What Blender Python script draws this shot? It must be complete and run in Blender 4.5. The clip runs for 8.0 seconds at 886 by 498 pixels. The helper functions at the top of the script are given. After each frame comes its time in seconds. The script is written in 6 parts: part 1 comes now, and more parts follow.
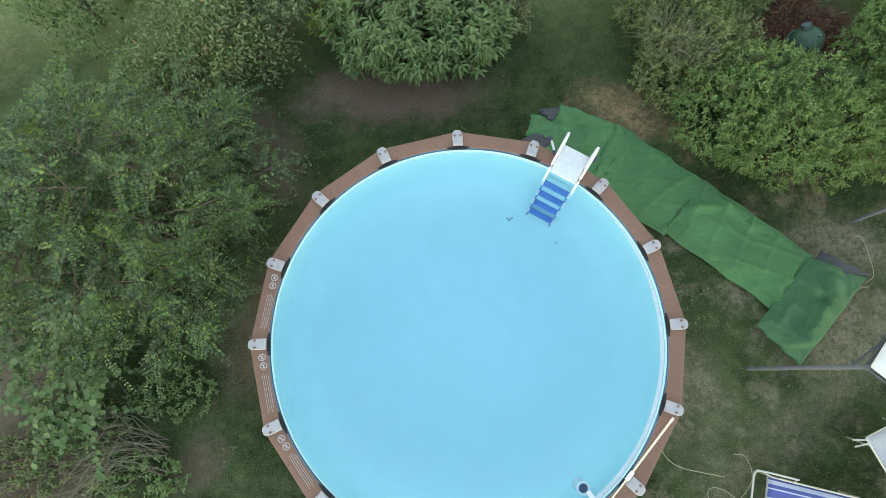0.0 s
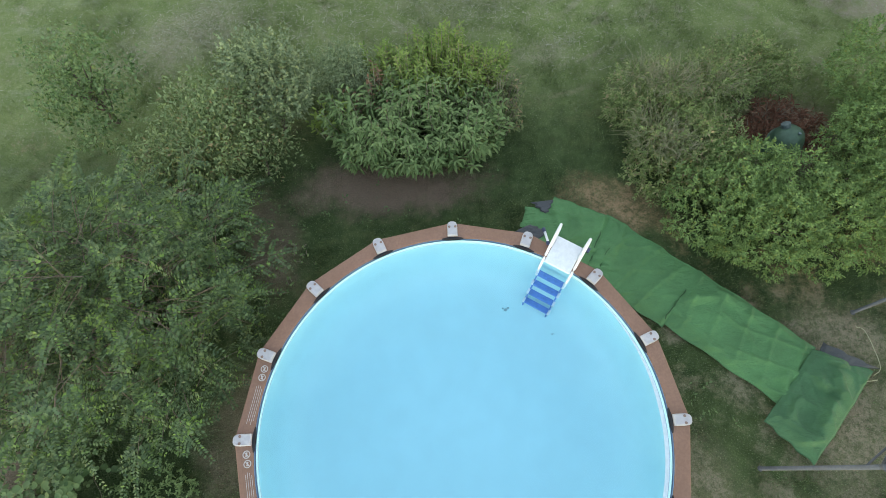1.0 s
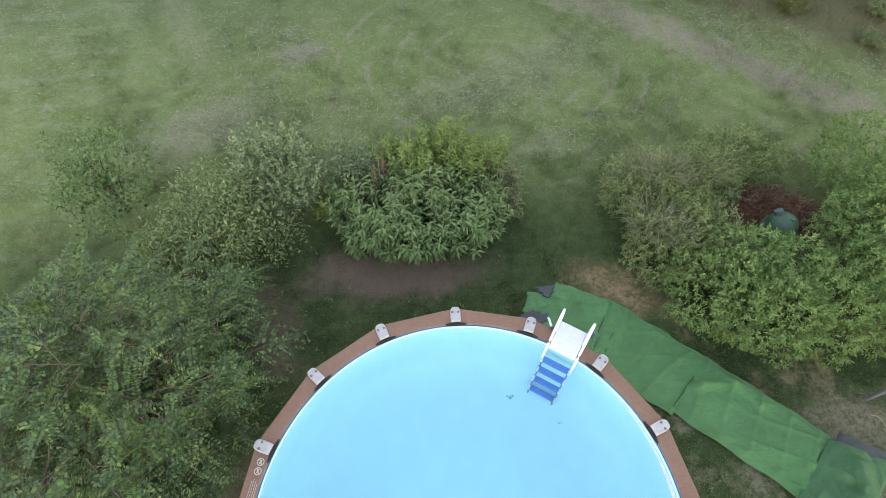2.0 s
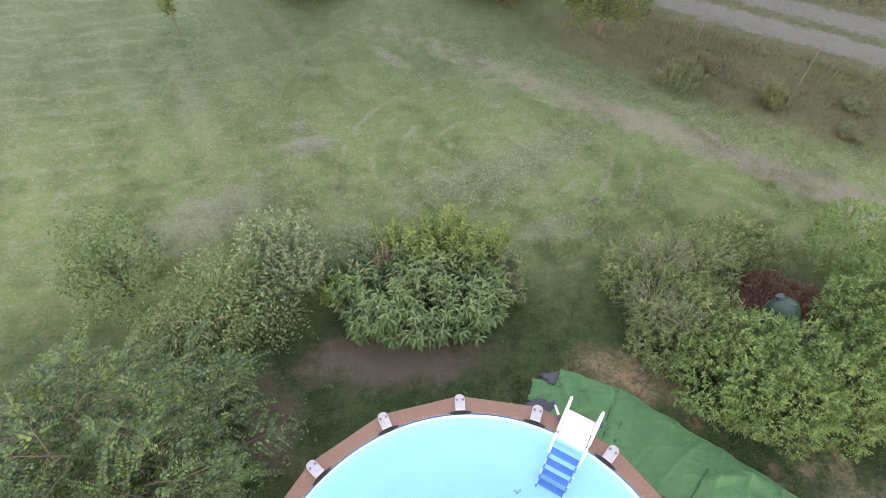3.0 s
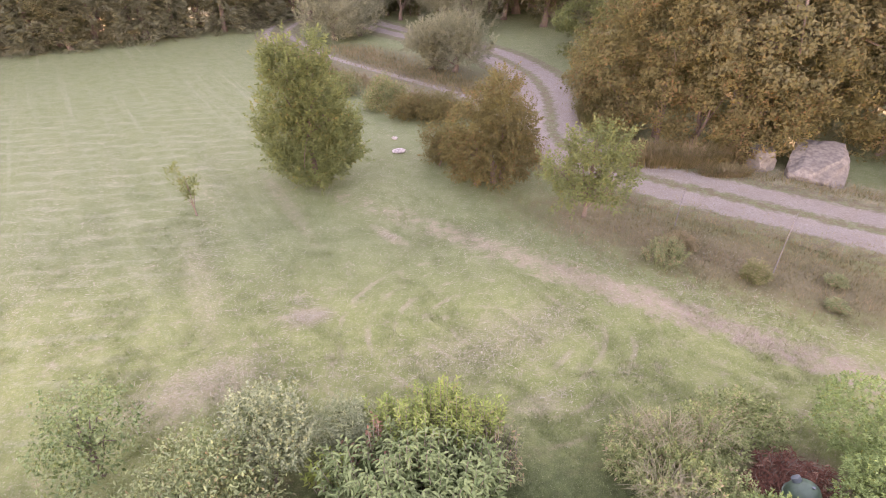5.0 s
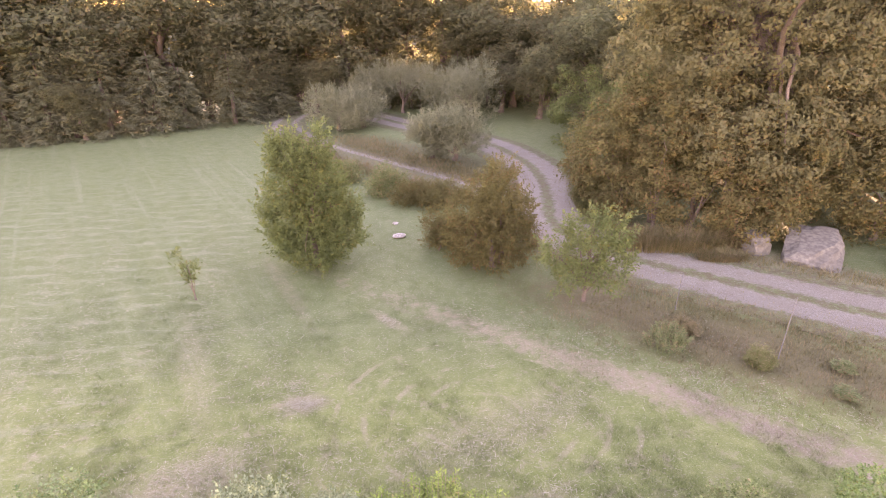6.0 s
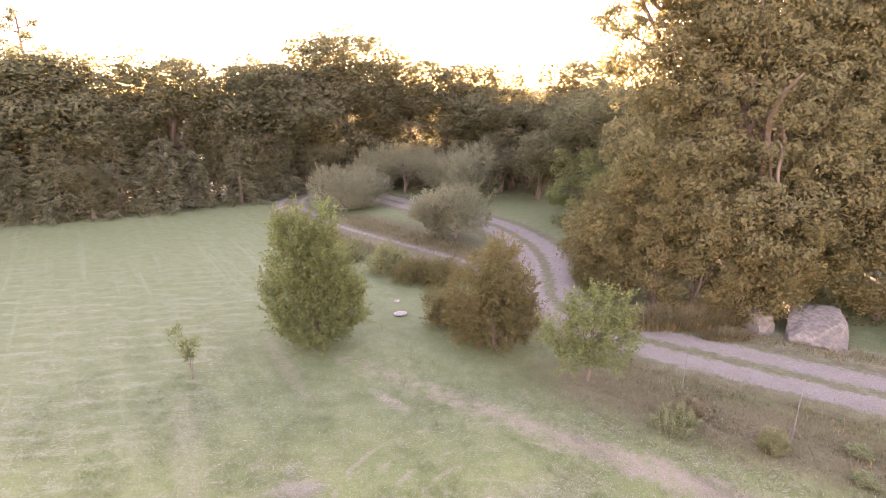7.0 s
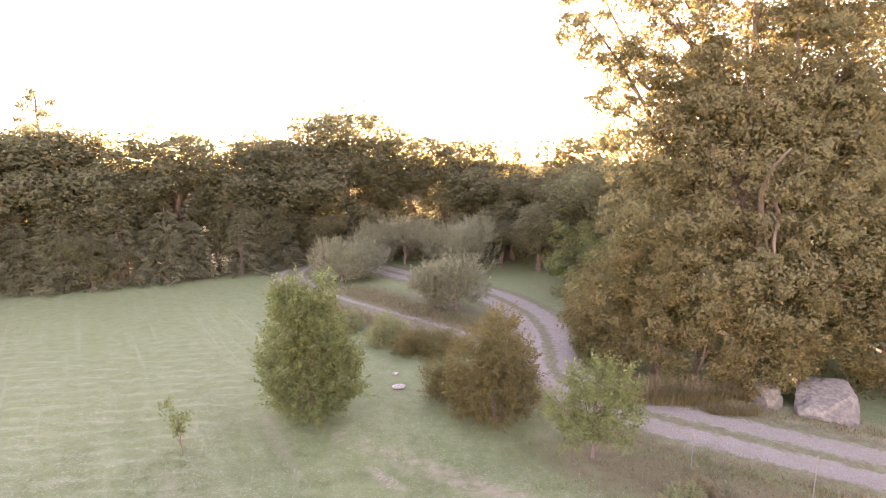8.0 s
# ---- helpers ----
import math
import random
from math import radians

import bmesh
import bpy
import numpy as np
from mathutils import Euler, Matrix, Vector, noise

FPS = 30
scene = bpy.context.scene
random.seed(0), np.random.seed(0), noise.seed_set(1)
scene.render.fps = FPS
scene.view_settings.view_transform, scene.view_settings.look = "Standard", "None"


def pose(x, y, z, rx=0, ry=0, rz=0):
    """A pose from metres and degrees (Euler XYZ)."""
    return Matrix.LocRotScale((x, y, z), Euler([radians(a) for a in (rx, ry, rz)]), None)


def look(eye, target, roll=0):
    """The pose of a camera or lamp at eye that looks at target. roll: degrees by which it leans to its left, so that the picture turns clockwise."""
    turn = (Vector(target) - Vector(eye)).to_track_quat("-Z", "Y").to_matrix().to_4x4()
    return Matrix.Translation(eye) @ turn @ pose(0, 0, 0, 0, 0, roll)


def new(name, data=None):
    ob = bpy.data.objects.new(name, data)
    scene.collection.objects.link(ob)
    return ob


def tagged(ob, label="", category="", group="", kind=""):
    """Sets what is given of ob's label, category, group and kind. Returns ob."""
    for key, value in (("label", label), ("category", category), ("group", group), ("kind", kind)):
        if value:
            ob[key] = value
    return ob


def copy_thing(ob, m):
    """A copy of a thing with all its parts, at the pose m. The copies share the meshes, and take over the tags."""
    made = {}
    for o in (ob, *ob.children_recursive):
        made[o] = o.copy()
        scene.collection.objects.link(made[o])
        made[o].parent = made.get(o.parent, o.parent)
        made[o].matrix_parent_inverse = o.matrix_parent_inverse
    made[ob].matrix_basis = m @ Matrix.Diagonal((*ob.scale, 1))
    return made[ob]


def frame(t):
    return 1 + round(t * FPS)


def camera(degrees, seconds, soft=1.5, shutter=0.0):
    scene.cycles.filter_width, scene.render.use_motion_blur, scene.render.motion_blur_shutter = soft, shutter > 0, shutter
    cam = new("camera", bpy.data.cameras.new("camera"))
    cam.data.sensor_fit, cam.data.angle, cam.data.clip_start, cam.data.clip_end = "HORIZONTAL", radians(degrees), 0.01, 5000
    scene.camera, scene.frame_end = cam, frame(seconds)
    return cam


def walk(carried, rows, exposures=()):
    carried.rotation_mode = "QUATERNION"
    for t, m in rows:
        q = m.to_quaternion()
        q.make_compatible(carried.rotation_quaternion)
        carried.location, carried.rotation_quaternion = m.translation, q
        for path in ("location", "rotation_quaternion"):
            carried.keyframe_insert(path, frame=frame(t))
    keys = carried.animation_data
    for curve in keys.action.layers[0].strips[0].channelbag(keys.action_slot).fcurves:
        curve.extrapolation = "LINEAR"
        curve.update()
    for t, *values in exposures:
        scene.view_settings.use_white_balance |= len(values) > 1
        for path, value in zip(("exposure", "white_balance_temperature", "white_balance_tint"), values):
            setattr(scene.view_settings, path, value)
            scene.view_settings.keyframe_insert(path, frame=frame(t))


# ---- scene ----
cam = camera(78.0, 8.0, 0.8)
PATH = [
    (0, (-0.328, -0.472, 8.324), (-0.314, -0.03, 6.374), -0.9),
    (0.5, (-0.259, -0.474, 8.316), (-0.242, 0.13, 6.409), -1.1),
    (1, (-0.225, -0.472, 8.305), (-0.204, 0.283, 6.453), -1.0),
    (1.5, (-0.234, -0.472, 8.32), (-0.206, 0.424, 6.532), -0.9),
    (3, (-0.364, -0.496, 8.381), (-0.307, 0.786, 6.847), -0.3),
    (3.5, (-0.364, -0.519, 8.407), (-0.3, 0.88, 6.979), -0.2),
    (4, (-0.335, -0.563, 8.427), (-0.266, 0.943, 7.114), -0.2),
    (4.5, (-0.298, -0.597, 8.421), (-0.224, 1.008, 7.23), -0.1),
    (6, (-0.213, -0.604, 8.473), (-0.132, 1.229, 7.678), -0.1),
    (6.5, (-0.254, -0.654, 8.486), (-0.17, 1.232, 7.828), -0.0),
    (7, (-0.28, -0.701, 8.482), (-0.195, 1.227, 7.957), 0.1),
    (7.5, (-0.28, -0.708, 8.474), (-0.193, 1.251, 8.078), 0.1),
    (8, (-0.24, -0.725, 8.449), (-0.154, 1.254, 8.18), 0.1),
]
EXPOSURES = [(0.0, 3.4, 8150, 18), (1.5, 3.5, 8200, 24), (3.0, 3.95, 8350, 40), (3.5, 4.15, 8450, 50), (4.5, 4.62, 8800, 68), (6.5, 4.6, 8450, 74), (8.0, 4.58, 8350, 70)]
walk(cam, [(t, look(eye, target, roll)) for t, eye, target, roll in PATH], EXPOSURES)

# ---- world, sun, exposure ----
SUN_AZ, SUN_EL = radians(11.4), radians(5.0)
world = bpy.data.worlds.new("evening_sky")
scene.world = world
world.use_nodes = True
wt = world.node_tree
sky = wt.nodes.new("ShaderNodeTexSky")
sky.sky_type, sky.sun_disc = "NISHITA", False
sky.sun_elevation, sky.sun_rotation = SUN_EL, SUN_AZ
sky.air_density, sky.dust_density, sky.ozone_density, sky.altitude = 1.0, 0.2, 1.0, 200
wt.links.new(sky.outputs[0], wt.nodes["Background"].inputs[0])
wt.nodes["Background"].inputs[1].default_value = 0.15
sun_data = bpy.data.lights.new("sun", "SUN")
sun_data.energy, sun_data.angle, sun_data.color = 4.5, radians(0.5), (1.0, 0.78, 0.55)
sun = new("sun", sun_data)
sun_dir = Vector((math.sin(SUN_AZ) * math.cos(SUN_EL), math.cos(SUN_AZ) * math.cos(SUN_EL), math.sin(SUN_EL)))
sun.matrix_world = look(sun_dir * 60, (0, 0, 0))


# ---- materials ----
class Nodes:
    """Short hand for building a node material."""

    def __init__(self, name):
        self.mat = bpy.data.materials.new(name)
        self.mat.use_nodes = True
        self.tree = self.mat.node_tree
        self.bsdf = self.tree.nodes["Principled BSDF"]
        self.out = self.tree.nodes["Material Output"]

    def node(self, kind):
        return self.tree.nodes.new(kind)

    def put(self, socket, value):
        if isinstance(value, bpy.types.NodeSocket):
            self.tree.links.new(value, socket)
        elif isinstance(value, (tuple, list)) and len(value) == 3 and socket.type == "RGBA":
            socket.default_value = (*value, 1)
        else:
            socket.default_value = value

    def math(self, op, a, b=0.0):
        n = self.node("ShaderNodeMath")
        n.operation = op
        self.put(n.inputs[0], a)
        self.put(n.inputs[1], b)
        return n.outputs[0]

    def mix(self, f, a, b, mode="MIX"):
        n = self.node("ShaderNodeMix")
        n.data_type, n.blend_type = "RGBA", mode
        self.put(n.inputs[0], f)
        self.put(n.inputs[6], a)
        self.put(n.inputs[7], b)
        return n.outputs[2]

    def position(self):
        return self.node("ShaderNodeNewGeometry").outputs["Position"]

    def island(self):
        return self.node("ShaderNodeNewGeometry").outputs["Random Per Island"]

    def each(self):
        return self.node("ShaderNodeObjectInfo").outputs["Random"]

    def local(self):
        return self.node("ShaderNodeTexCoord").outputs["Object"]

    def noise(self, vec, scale, detail=4.0, rough=0.6):
        n = self.node("ShaderNodeTexNoise")
        self.put(n.inputs["Vector"], vec)
        n.inputs["Scale"].default_value, n.inputs["Detail"].default_value, n.inputs["Roughness"].default_value = scale, detail, rough
        return n.outputs[0]

    def span(self, v, a, b, c=0.0, d=1.0):
        n = self.node("ShaderNodeMapRange")
        n.interpolation_type = "SMOOTHSTEP"
        for s, x in zip(n.inputs[:5], (v, a, b, c, d)):
            self.put(s, x)
        return n.outputs[0]

    def mapped(self, vec, loc=(0, 0, 0), rot=(0, 0, 0), scale=(1, 1, 1), kind="POINT"):
        n = self.node("ShaderNodeMapping")
        n.vector_type = kind
        for s, x in zip(n.inputs, (vec, loc, [radians(r) for r in rot], scale)):
            self.put(s, x)
        return n.outputs[0]

    def length(self, vec):
        n = self.node("ShaderNodeVectorMath")
        n.operation = "LENGTH"
        self.put(n.inputs[0], vec)
        return n.outputs["Value"]

    def bump(self, height, strength=0.3, distance=0.01):
        n = self.node("ShaderNodeBump")
        n.inputs["Strength"].default_value, n.inputs["Distance"].default_value = strength, distance
        self.put(n.inputs["Height"], height)
        self.put(self.bsdf.inputs["Normal"], n.outputs[0])

    def set(self, **kw):
        for key, value in kw.items():
            self.put(self.bsdf.inputs[key.replace("_", " ")], value)
        return self


def plain(name, color, rough=0.5, metal=0.0, grain=30.0, vary=0.12, bump=0.15, spots=0.0):
    """Paint, plastic, metal or stone with grain and soiling at two scales."""
    n = Nodes(name)
    p = n.local()
    fine, broad = n.noise(p, grain, 5), n.noise(p, grain * 0.09, 3)
    dark, light = tuple(c * (1 - 2 * vary) for c in color), tuple(min(1, c * (1 + vary)) for c in color)
    col = n.mix(n.span(fine, 0.3, 0.7), dark, light)
    col = n.mix(n.span(broad, 0.35, 0.75, 0.0, 0.6), col, tuple(c * (1 - 2.5 * vary) for c in color))
    if spots:
        col = n.mix(n.span(n.noise(p, grain * 0.5, 2), 0.62, 0.7, 0.0, spots), col, (0.1, 0.08, 0.05))
    n.set(Base_Color=col, Roughness=n.span(broad, 0.2, 0.8, max(0.02, rough - 0.1), min(1, rough + 0.12)), Metallic=metal)
    n.bump(fine, bump, 0.004)
    return n.mat


def leafy(name, dark, light, dry=None, dry_share=0.0, rough=0.5, passing=0.35, scale=1.2, gloss=0.16, sprays=0.55):
    """Leaves: colour from leaf to leaf and in broad patches, with light passing through the blade."""
    n = Nodes(name)
    p, r = n.position(), n.island()
    col = n.mix(r, dark, light)
    patch = n.noise(p, scale, 3)
    col = n.mix(n.span(patch, 0.38, 0.64, 0.0, sprays), col, light)
    if dry:
        pick = n.math("FRACT", n.math("MULTIPLY", r, 37.7))
        mask = n.math("MULTIPLY", n.span(pick, 1 - 2 * dry_share, 1.0), n.span(patch, 0.35, 0.6))
        col = n.mix(mask, col, dry)
    n.set(Base_Color=col, Roughness=rough)
    n.bsdf.inputs["Specular IOR Level"].default_value = gloss
    back = n.node("ShaderNodeBsdfTranslucent")
    n.put(back.inputs[0], n.mix(0.3, col, (0.12, 0.18, 0.04)))
    both = n.node("ShaderNodeMixShader")
    both.inputs[0].default_value = passing
    n.tree.links.new(n.bsdf.outputs[0], both.inputs[1])
    n.tree.links.new(back.outputs[0], both.inputs[2])
    n.tree.links.new(both.outputs[0], n.out.inputs[0])
    return n.mat


# bare or dry patches of the meadow: x, y, half length, half width, turn, strength
SOIL = [(-1.0, 4.12, 1.5, 0.5, 0, 1.0), (-3.9, -1.6, 0.45, 0.35, 40, 0.55), (-6.9, 0.2, 0.8, 1.6, 10, 0.9), (-3.0, 3.2, 0.45, 0.9, 20, 0.7),
        (-6.5, -1.6, 1.0, 0.7, 0, 0.9), (6.1, 4.9, 0.8, 0.75, 0, 1.0), (-3.0, 0.3, 0.6, 1.0, -20, 0.6)]
STRAW = [(2.85, 3.6, 0.85, 0.42, -28, 1.0), (6.0, 1.15, 0.9, 0.5, -20, 1.0), (4.5, -1.6, 1.0, 0.5, 30, 0.55), (5.85, -0.2, 1.0, 0.7, 40, 1.0), (3.35, -0.9, 0.45, 0.4, 0, 0.8), (5.2, -1.1, 0.7, 0.3, 20, 0.6), (3.6, -2.2, 0.5, 0.5, 0, 0.6),
         (3.2, -1.0, 0.7, 1.0, 0, 0.5), (-3.1, 9.95, 0.6, 0.35, 10, 0.9), (-5.0, 7.6, 1.3, 0.7, 30, 0.8), (-1.2, 13.6, 0.9, 0.22, -50, 0.55),
         (1.5, 9.0, 2.2, 0.8, 25, 0.4), (-6.2, 11.5, 0.4, 2.6, 24, 0.4)]
STRAW += [(2.0, 6.9, 0.5, 0.3, 0, 0.6), (-4.8, 16.0, 0.25, 2.6, 28, 0.45),
         (5.6, 14.6, 1.6, 1.3, 0, 0.75), (8.4, 12.0, 3.6, 0.9, -36, 0.6), (13.0, 17.2, 6.0, 1.0, -40, 0.8)]


def meadow_color(n):
    """Colour of the meadow by place. Returns the colour, fine grain and coarse grain."""
    flat = n.mapped(n.position(), scale=(1, 1, 0))
    wob = n.math("MULTIPLY", n.math("SUBTRACT", n.noise(flat, 2.2, 8, 0.75), 0.5), 2.0)
    fine, mid, broad = n.noise(flat, 46, 6, 0.75), n.noise(flat, 5.0, 8, 0.75), n.noise(flat, 0.35, 4)
    split = n.node("ShaderNodeSeparateXYZ")
    n.put(split.inputs[0], flat)
    x, y = split.outputs[0], split.outputs[1]
    # lawn base: the shade round the pool is put into this darker green
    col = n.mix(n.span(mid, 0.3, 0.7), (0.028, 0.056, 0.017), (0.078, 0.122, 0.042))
    # the mown meadow away from the hedge is paler and drier, without that shade
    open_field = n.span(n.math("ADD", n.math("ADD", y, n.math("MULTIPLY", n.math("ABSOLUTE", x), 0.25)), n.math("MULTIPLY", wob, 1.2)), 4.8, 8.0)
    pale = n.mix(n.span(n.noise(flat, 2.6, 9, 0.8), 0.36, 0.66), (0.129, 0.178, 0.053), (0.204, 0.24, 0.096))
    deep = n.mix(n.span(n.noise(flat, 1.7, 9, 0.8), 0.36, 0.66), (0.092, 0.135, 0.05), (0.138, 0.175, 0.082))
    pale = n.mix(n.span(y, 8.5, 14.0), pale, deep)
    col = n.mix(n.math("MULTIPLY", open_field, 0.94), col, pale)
    col = n.mix(n.span(broad, 0.45, 0.7, 0.0, 0.4), col, (0.1, 0.14, 0.05))

    def patches(rows):
        total = None
        for px, py, a, b, turn, power in rows:
            d = n.length(n.mapped(flat, (px, py, 0), (0, 0, turn), (a, b, 1), "TEXTURE"))
            m = n.span(n.math("ADD", d, n.math("MULTIPLY", wob, 1.1)), 1.5, 0.45, 0.0, power)
            total = m if total is None else n.math("MAXIMUM", total, m)
        return total

    # straw left in broken mowing lines: most run away over the field, some across it
    def swaths(turn, across, along, low):
        run = n.mapped(n.mapped(flat, rot=(0, 0, turn)), scale=(across, along, 1))
        return n.span(n.noise(run, 1.0, 9, 0.72), low, low + 0.18)

    west = n.math("MULTIPLY", n.span(x, -3.5, -7.0), n.span(y, 7.0, 10.0))
    mown = n.math("MULTIPLY", swaths(-30, 1.7, 0.035, 0.50), n.math("MULTIPLY", west, 0.1))
    # windrows of cut grass, a metre apart
    v = n.math("SUBTRACT", n.math("MULTIPLY", y, 0.989), n.math("MULTIPLY", x, 0.144))
    v = n.math("ADD", n.math("MULTIPLY", v, 8.0), n.math("MULTIPLY", n.noise(flat, 0.9, 6, 0.65), 11.0))
    rows = n.math("MULTIPLY", n.span(n.math("SINE", v), -0.2, 1.0), n.span(n.noise(n.mapped(flat, scale=(0.6, 2.4, 1)), 1.0, 7, 0.75), 0.42, 0.60))
    rows = n.math("MULTIPLY", rows, n.math("MULTIPLY", n.span(x, -4.5, -8.5), n.span(y, 34.0, 20.0, 0.05, 0.4)))
    rows = n.math("MAXIMUM", rows, n.math("MULTIPLY", swaths(-31, 1.9, 0.05, 0.51), n.math("MULTIPLY", west, 0.3)))
    rows = n.math("MULTIPLY", rows, n.span(n.noise(flat, 9, 7, 0.8), 0.38, 0.60, 0.15, 1.0))
    mown = n.math("MAXIMUM", mown, n.math("MULTIPLY", swaths(-60, 2.6, 0.5, 0.53), n.math("MULTIPLY", open_field, 0.22)))
    mown = n.math("MAXIMUM", mown, n.math("MULTIPLY", n.span(n.noise(flat, 1.6, 9, 0.8), 0.52, 0.64), n.math("MULTIPLY", open_field, n.span(y, 9.0, 15.0, 0.58, 0.22))))
    # a worn trail across the field, and turning marks of a mower
    d = n.length(n.mapped(flat, (5.6, 10.0, 0), (0, 0, -37), (8.4, 0.42, 1), "TEXTURE"))
    trail = n.span(n.math("ADD", d, n.math("MULTIPLY", wob, 2.6)), 1.7, 0.2, 0.0, 0.9)
    ring = n.length(n.mapped(flat, (1.2, 9.4, 0), (0, 0, 0), (1.15, 1, 1), "TEXTURE"))
    ruts = n.span(n.math("SINE", n.math("MULTIPLY", n.math("ADD", ring, n.math("MULTIPLY", wob, 0.12)), 11.0)), 0.55, 1.0)
    ruts = n.math("MULTIPLY", ruts, n.math("MULTIPLY", n.span(ring, 4.6, 3.0, 0.0, 0.6), n.span(n.noise(flat, 0.9, 4), 0.44, 0.62)))
    mottle = n.span(n.noise(flat, 3.2, 9, 0.78), 0.40, 0.58)
    trail = n.math("MULTIPLY", n.math("MULTIPLY", trail, n.math("ADD", n.math("MULTIPLY", mottle, 0.5), 0.5)), n.span(x, 1.0, 8.0, 0.6, 1.0))
    lawn_dry = n.math("MULTIPLY", n.span(n.noise(flat, 1.25, 8, 0.72), 0.47, 0.62), n.math("MULTIPLY", n.span(x, 0.5, 3.2, 0.15, 0.75), n.span(y, 4.2, 2.6)))
    mown = n.math("MAXIMUM", mown, lawn_dry)
    dry = n.math("MAXIMUM", n.math("MAXIMUM", n.math("MULTIPLY", patches(STRAW), n.math("ADD", n.math("MULTIPLY", mottle, 0.55), 0.45)), trail), n.math("MAXIMUM", mown, ruts))
    grit = n.noise(flat, 14, 8, 0.8)
    dry = n.math("MULTIPLY", dry, n.span(grit, 0.36, 0.58, 0.3, 1.0))
    pale_straw = n.mix(fine, (0.185, 0.155, 0.108), (0.35, 0.3, 0.222))
    grey_straw = n.mix(fine, (0.16, 0.125, 0.092), (0.38, 0.305, 0.22))
    brown_straw = n.mix(n.span(y, 1.2, 2.6), grey_straw, n.mix(fine, (0.2, 0.12, 0.07), (0.48, 0.305, 0.18)))
    col = n.mix(dry, col, n.mix(n.span(y, 4.0, 7.0), brown_straw, pale_straw))
    col = n.mix(n.math("MULTIPLY", trail, n.span(grit, 0.34, 0.56, 0.3, 0.95)), col, n.mix(fine, (0.18, 0.14, 0.105), (0.33, 0.265, 0.205)))
    col = n.mix(n.span(n.noise(flat, 42, 3, 0.6), 0.60, 0.68, 0.0, 0.85), col, n.mix(0.3, (0.3, 0.33, 0.21), col))
    col = n.mix(rows, col, n.mix(fine, (0.23, 0.24, 0.16), (0.38, 0.385, 0.29)))
    flecks = n.math("MULTIPLY", open_field, n.span(n.noise(flat, 17, 6, 0.8), 0.545, 0.625, 0.0, 0.85))
    col = n.mix(flecks, col, n.mix(0.3, (0.34, 0.33, 0.24), col))
    shade = n.math("MULTIPLY", open_field, n.span(n.noise(flat, 23, 6, 0.8), 0.46, 0.38, 0.0, 0.45))
    col = n.mix(shade, col, n.mix(0.5, col, (0.02, 0.035, 0.01)))
    # rough brown bank below the road
    bank = n.length(n.mapped(flat, (9.0, 11.6, 0), (0, 0, -36), (6.5, 1.7, 1), "TEXTURE"))
    bank = n.span(n.math("ADD", bank, n.math("MULTIPLY", wob, 1.1)), 1.5, 0.5, 0.0, 0.75)
    col = n.mix(bank, col, n.mix(grit, (0.07, 0.064, 0.03), (0.175, 0.138, 0.078)))
    # rough unmown ground between the two roads
    rough = n.length(n.mapped(flat, (0.2, 33.2, 0), (0, 0, -50), (9.0, 2.6, 1), "TEXTURE"))
    rough = n.span(n.math("ADD", rough, n.math("MULTIPLY", wob, 0.5)), 1.35, 0.7, 0.0, 0.75)
    col = n.mix(rough, col, n.mix(grit, (0.05, 0.058, 0.026), (0.14, 0.13, 0.07)))
    soil = n.math("MULTIPLY", patches(SOIL), n.span(grit, 0.25, 0.5, 0.55, 1.0))
    col = n.mix(soil, col, n.mix(n.math("ADD", n.math("MULTIPLY", mid, 0.6), n.math("MULTIPLY", fine, 0.5)), (0.095, 0.062, 0.044), (0.32, 0.225, 0.17)))
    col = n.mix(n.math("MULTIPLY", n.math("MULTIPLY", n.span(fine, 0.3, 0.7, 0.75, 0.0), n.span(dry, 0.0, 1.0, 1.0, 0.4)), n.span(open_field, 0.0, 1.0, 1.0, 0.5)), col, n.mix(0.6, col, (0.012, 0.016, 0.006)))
    return col, fine, mid


def meadow(name, blades=False):
    n = Nodes(name)
    col, fine, mid = meadow_color(n)
    if blades:
        r = n.island()
        col = n.mix(n.span(r, 0.1, 1.0, 0.05, 0.32), col, n.mix(r, (0.07, 0.12, 0.035), (0.17, 0.225, 0.085)))
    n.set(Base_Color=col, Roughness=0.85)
    n.bsdf.inputs["Specular IOR Level"].default_value = 0.2
    n.bump(n.math("ADD", fine, n.math("MULTIPLY", mid, 1.5)), 0.8, 0.03)
    return n.mat


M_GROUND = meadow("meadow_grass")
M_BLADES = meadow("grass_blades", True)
M_BARK = plain("bark", (0.13, 0.10, 0.075), 0.9, 0, 24, 0.2, 0.6)
M_TWIG = plain("dry_twig", (0.19, 0.165, 0.115), 0.9, 0, 30, 0.15, 0.4)
M_LOCUST = leafy("locust_leaf", (0.014, 0.038, 0.014), (0.102, 0.155, 0.066), (0.13, 0.225, 0.045), 0.2, 0.43, 0.12, 1.6, 0.26, 0.4)
M_PRIVET = leafy("privet_leaf", (0.074, 0.14, 0.043), (0.195, 0.295, 0.104), (0.21, 0.21, 0.05), 0.06, 0.55, 0.2, 3.5, 0.18, 0.6)
M_LAUREL = leafy("long_leaf", (0.06, 0.114, 0.037), (0.17, 0.241, 0.095), None, 0, 0.6, 0.2, 2.5, 0.15)
M_DEAD = leafy("withered_leaf", (0.09, 0.05, 0.03), (0.2, 0.11, 0.065), None, 0, 0.7, 0.2, 3.0)
M_LIME = leafy("lime_leaf", (0.13, 0.2, 0.04), (0.24, 0.33, 0.08), None, 0, 0.5, 0.25, 3.0)
M_SPIKE = leafy("spike_leaf", (0.06, 0.115, 0.022), (0.2, 0.28, 0.07), (0.24, 0.2, 0.08), 0.06, 0.5, 0.25, 4.0)
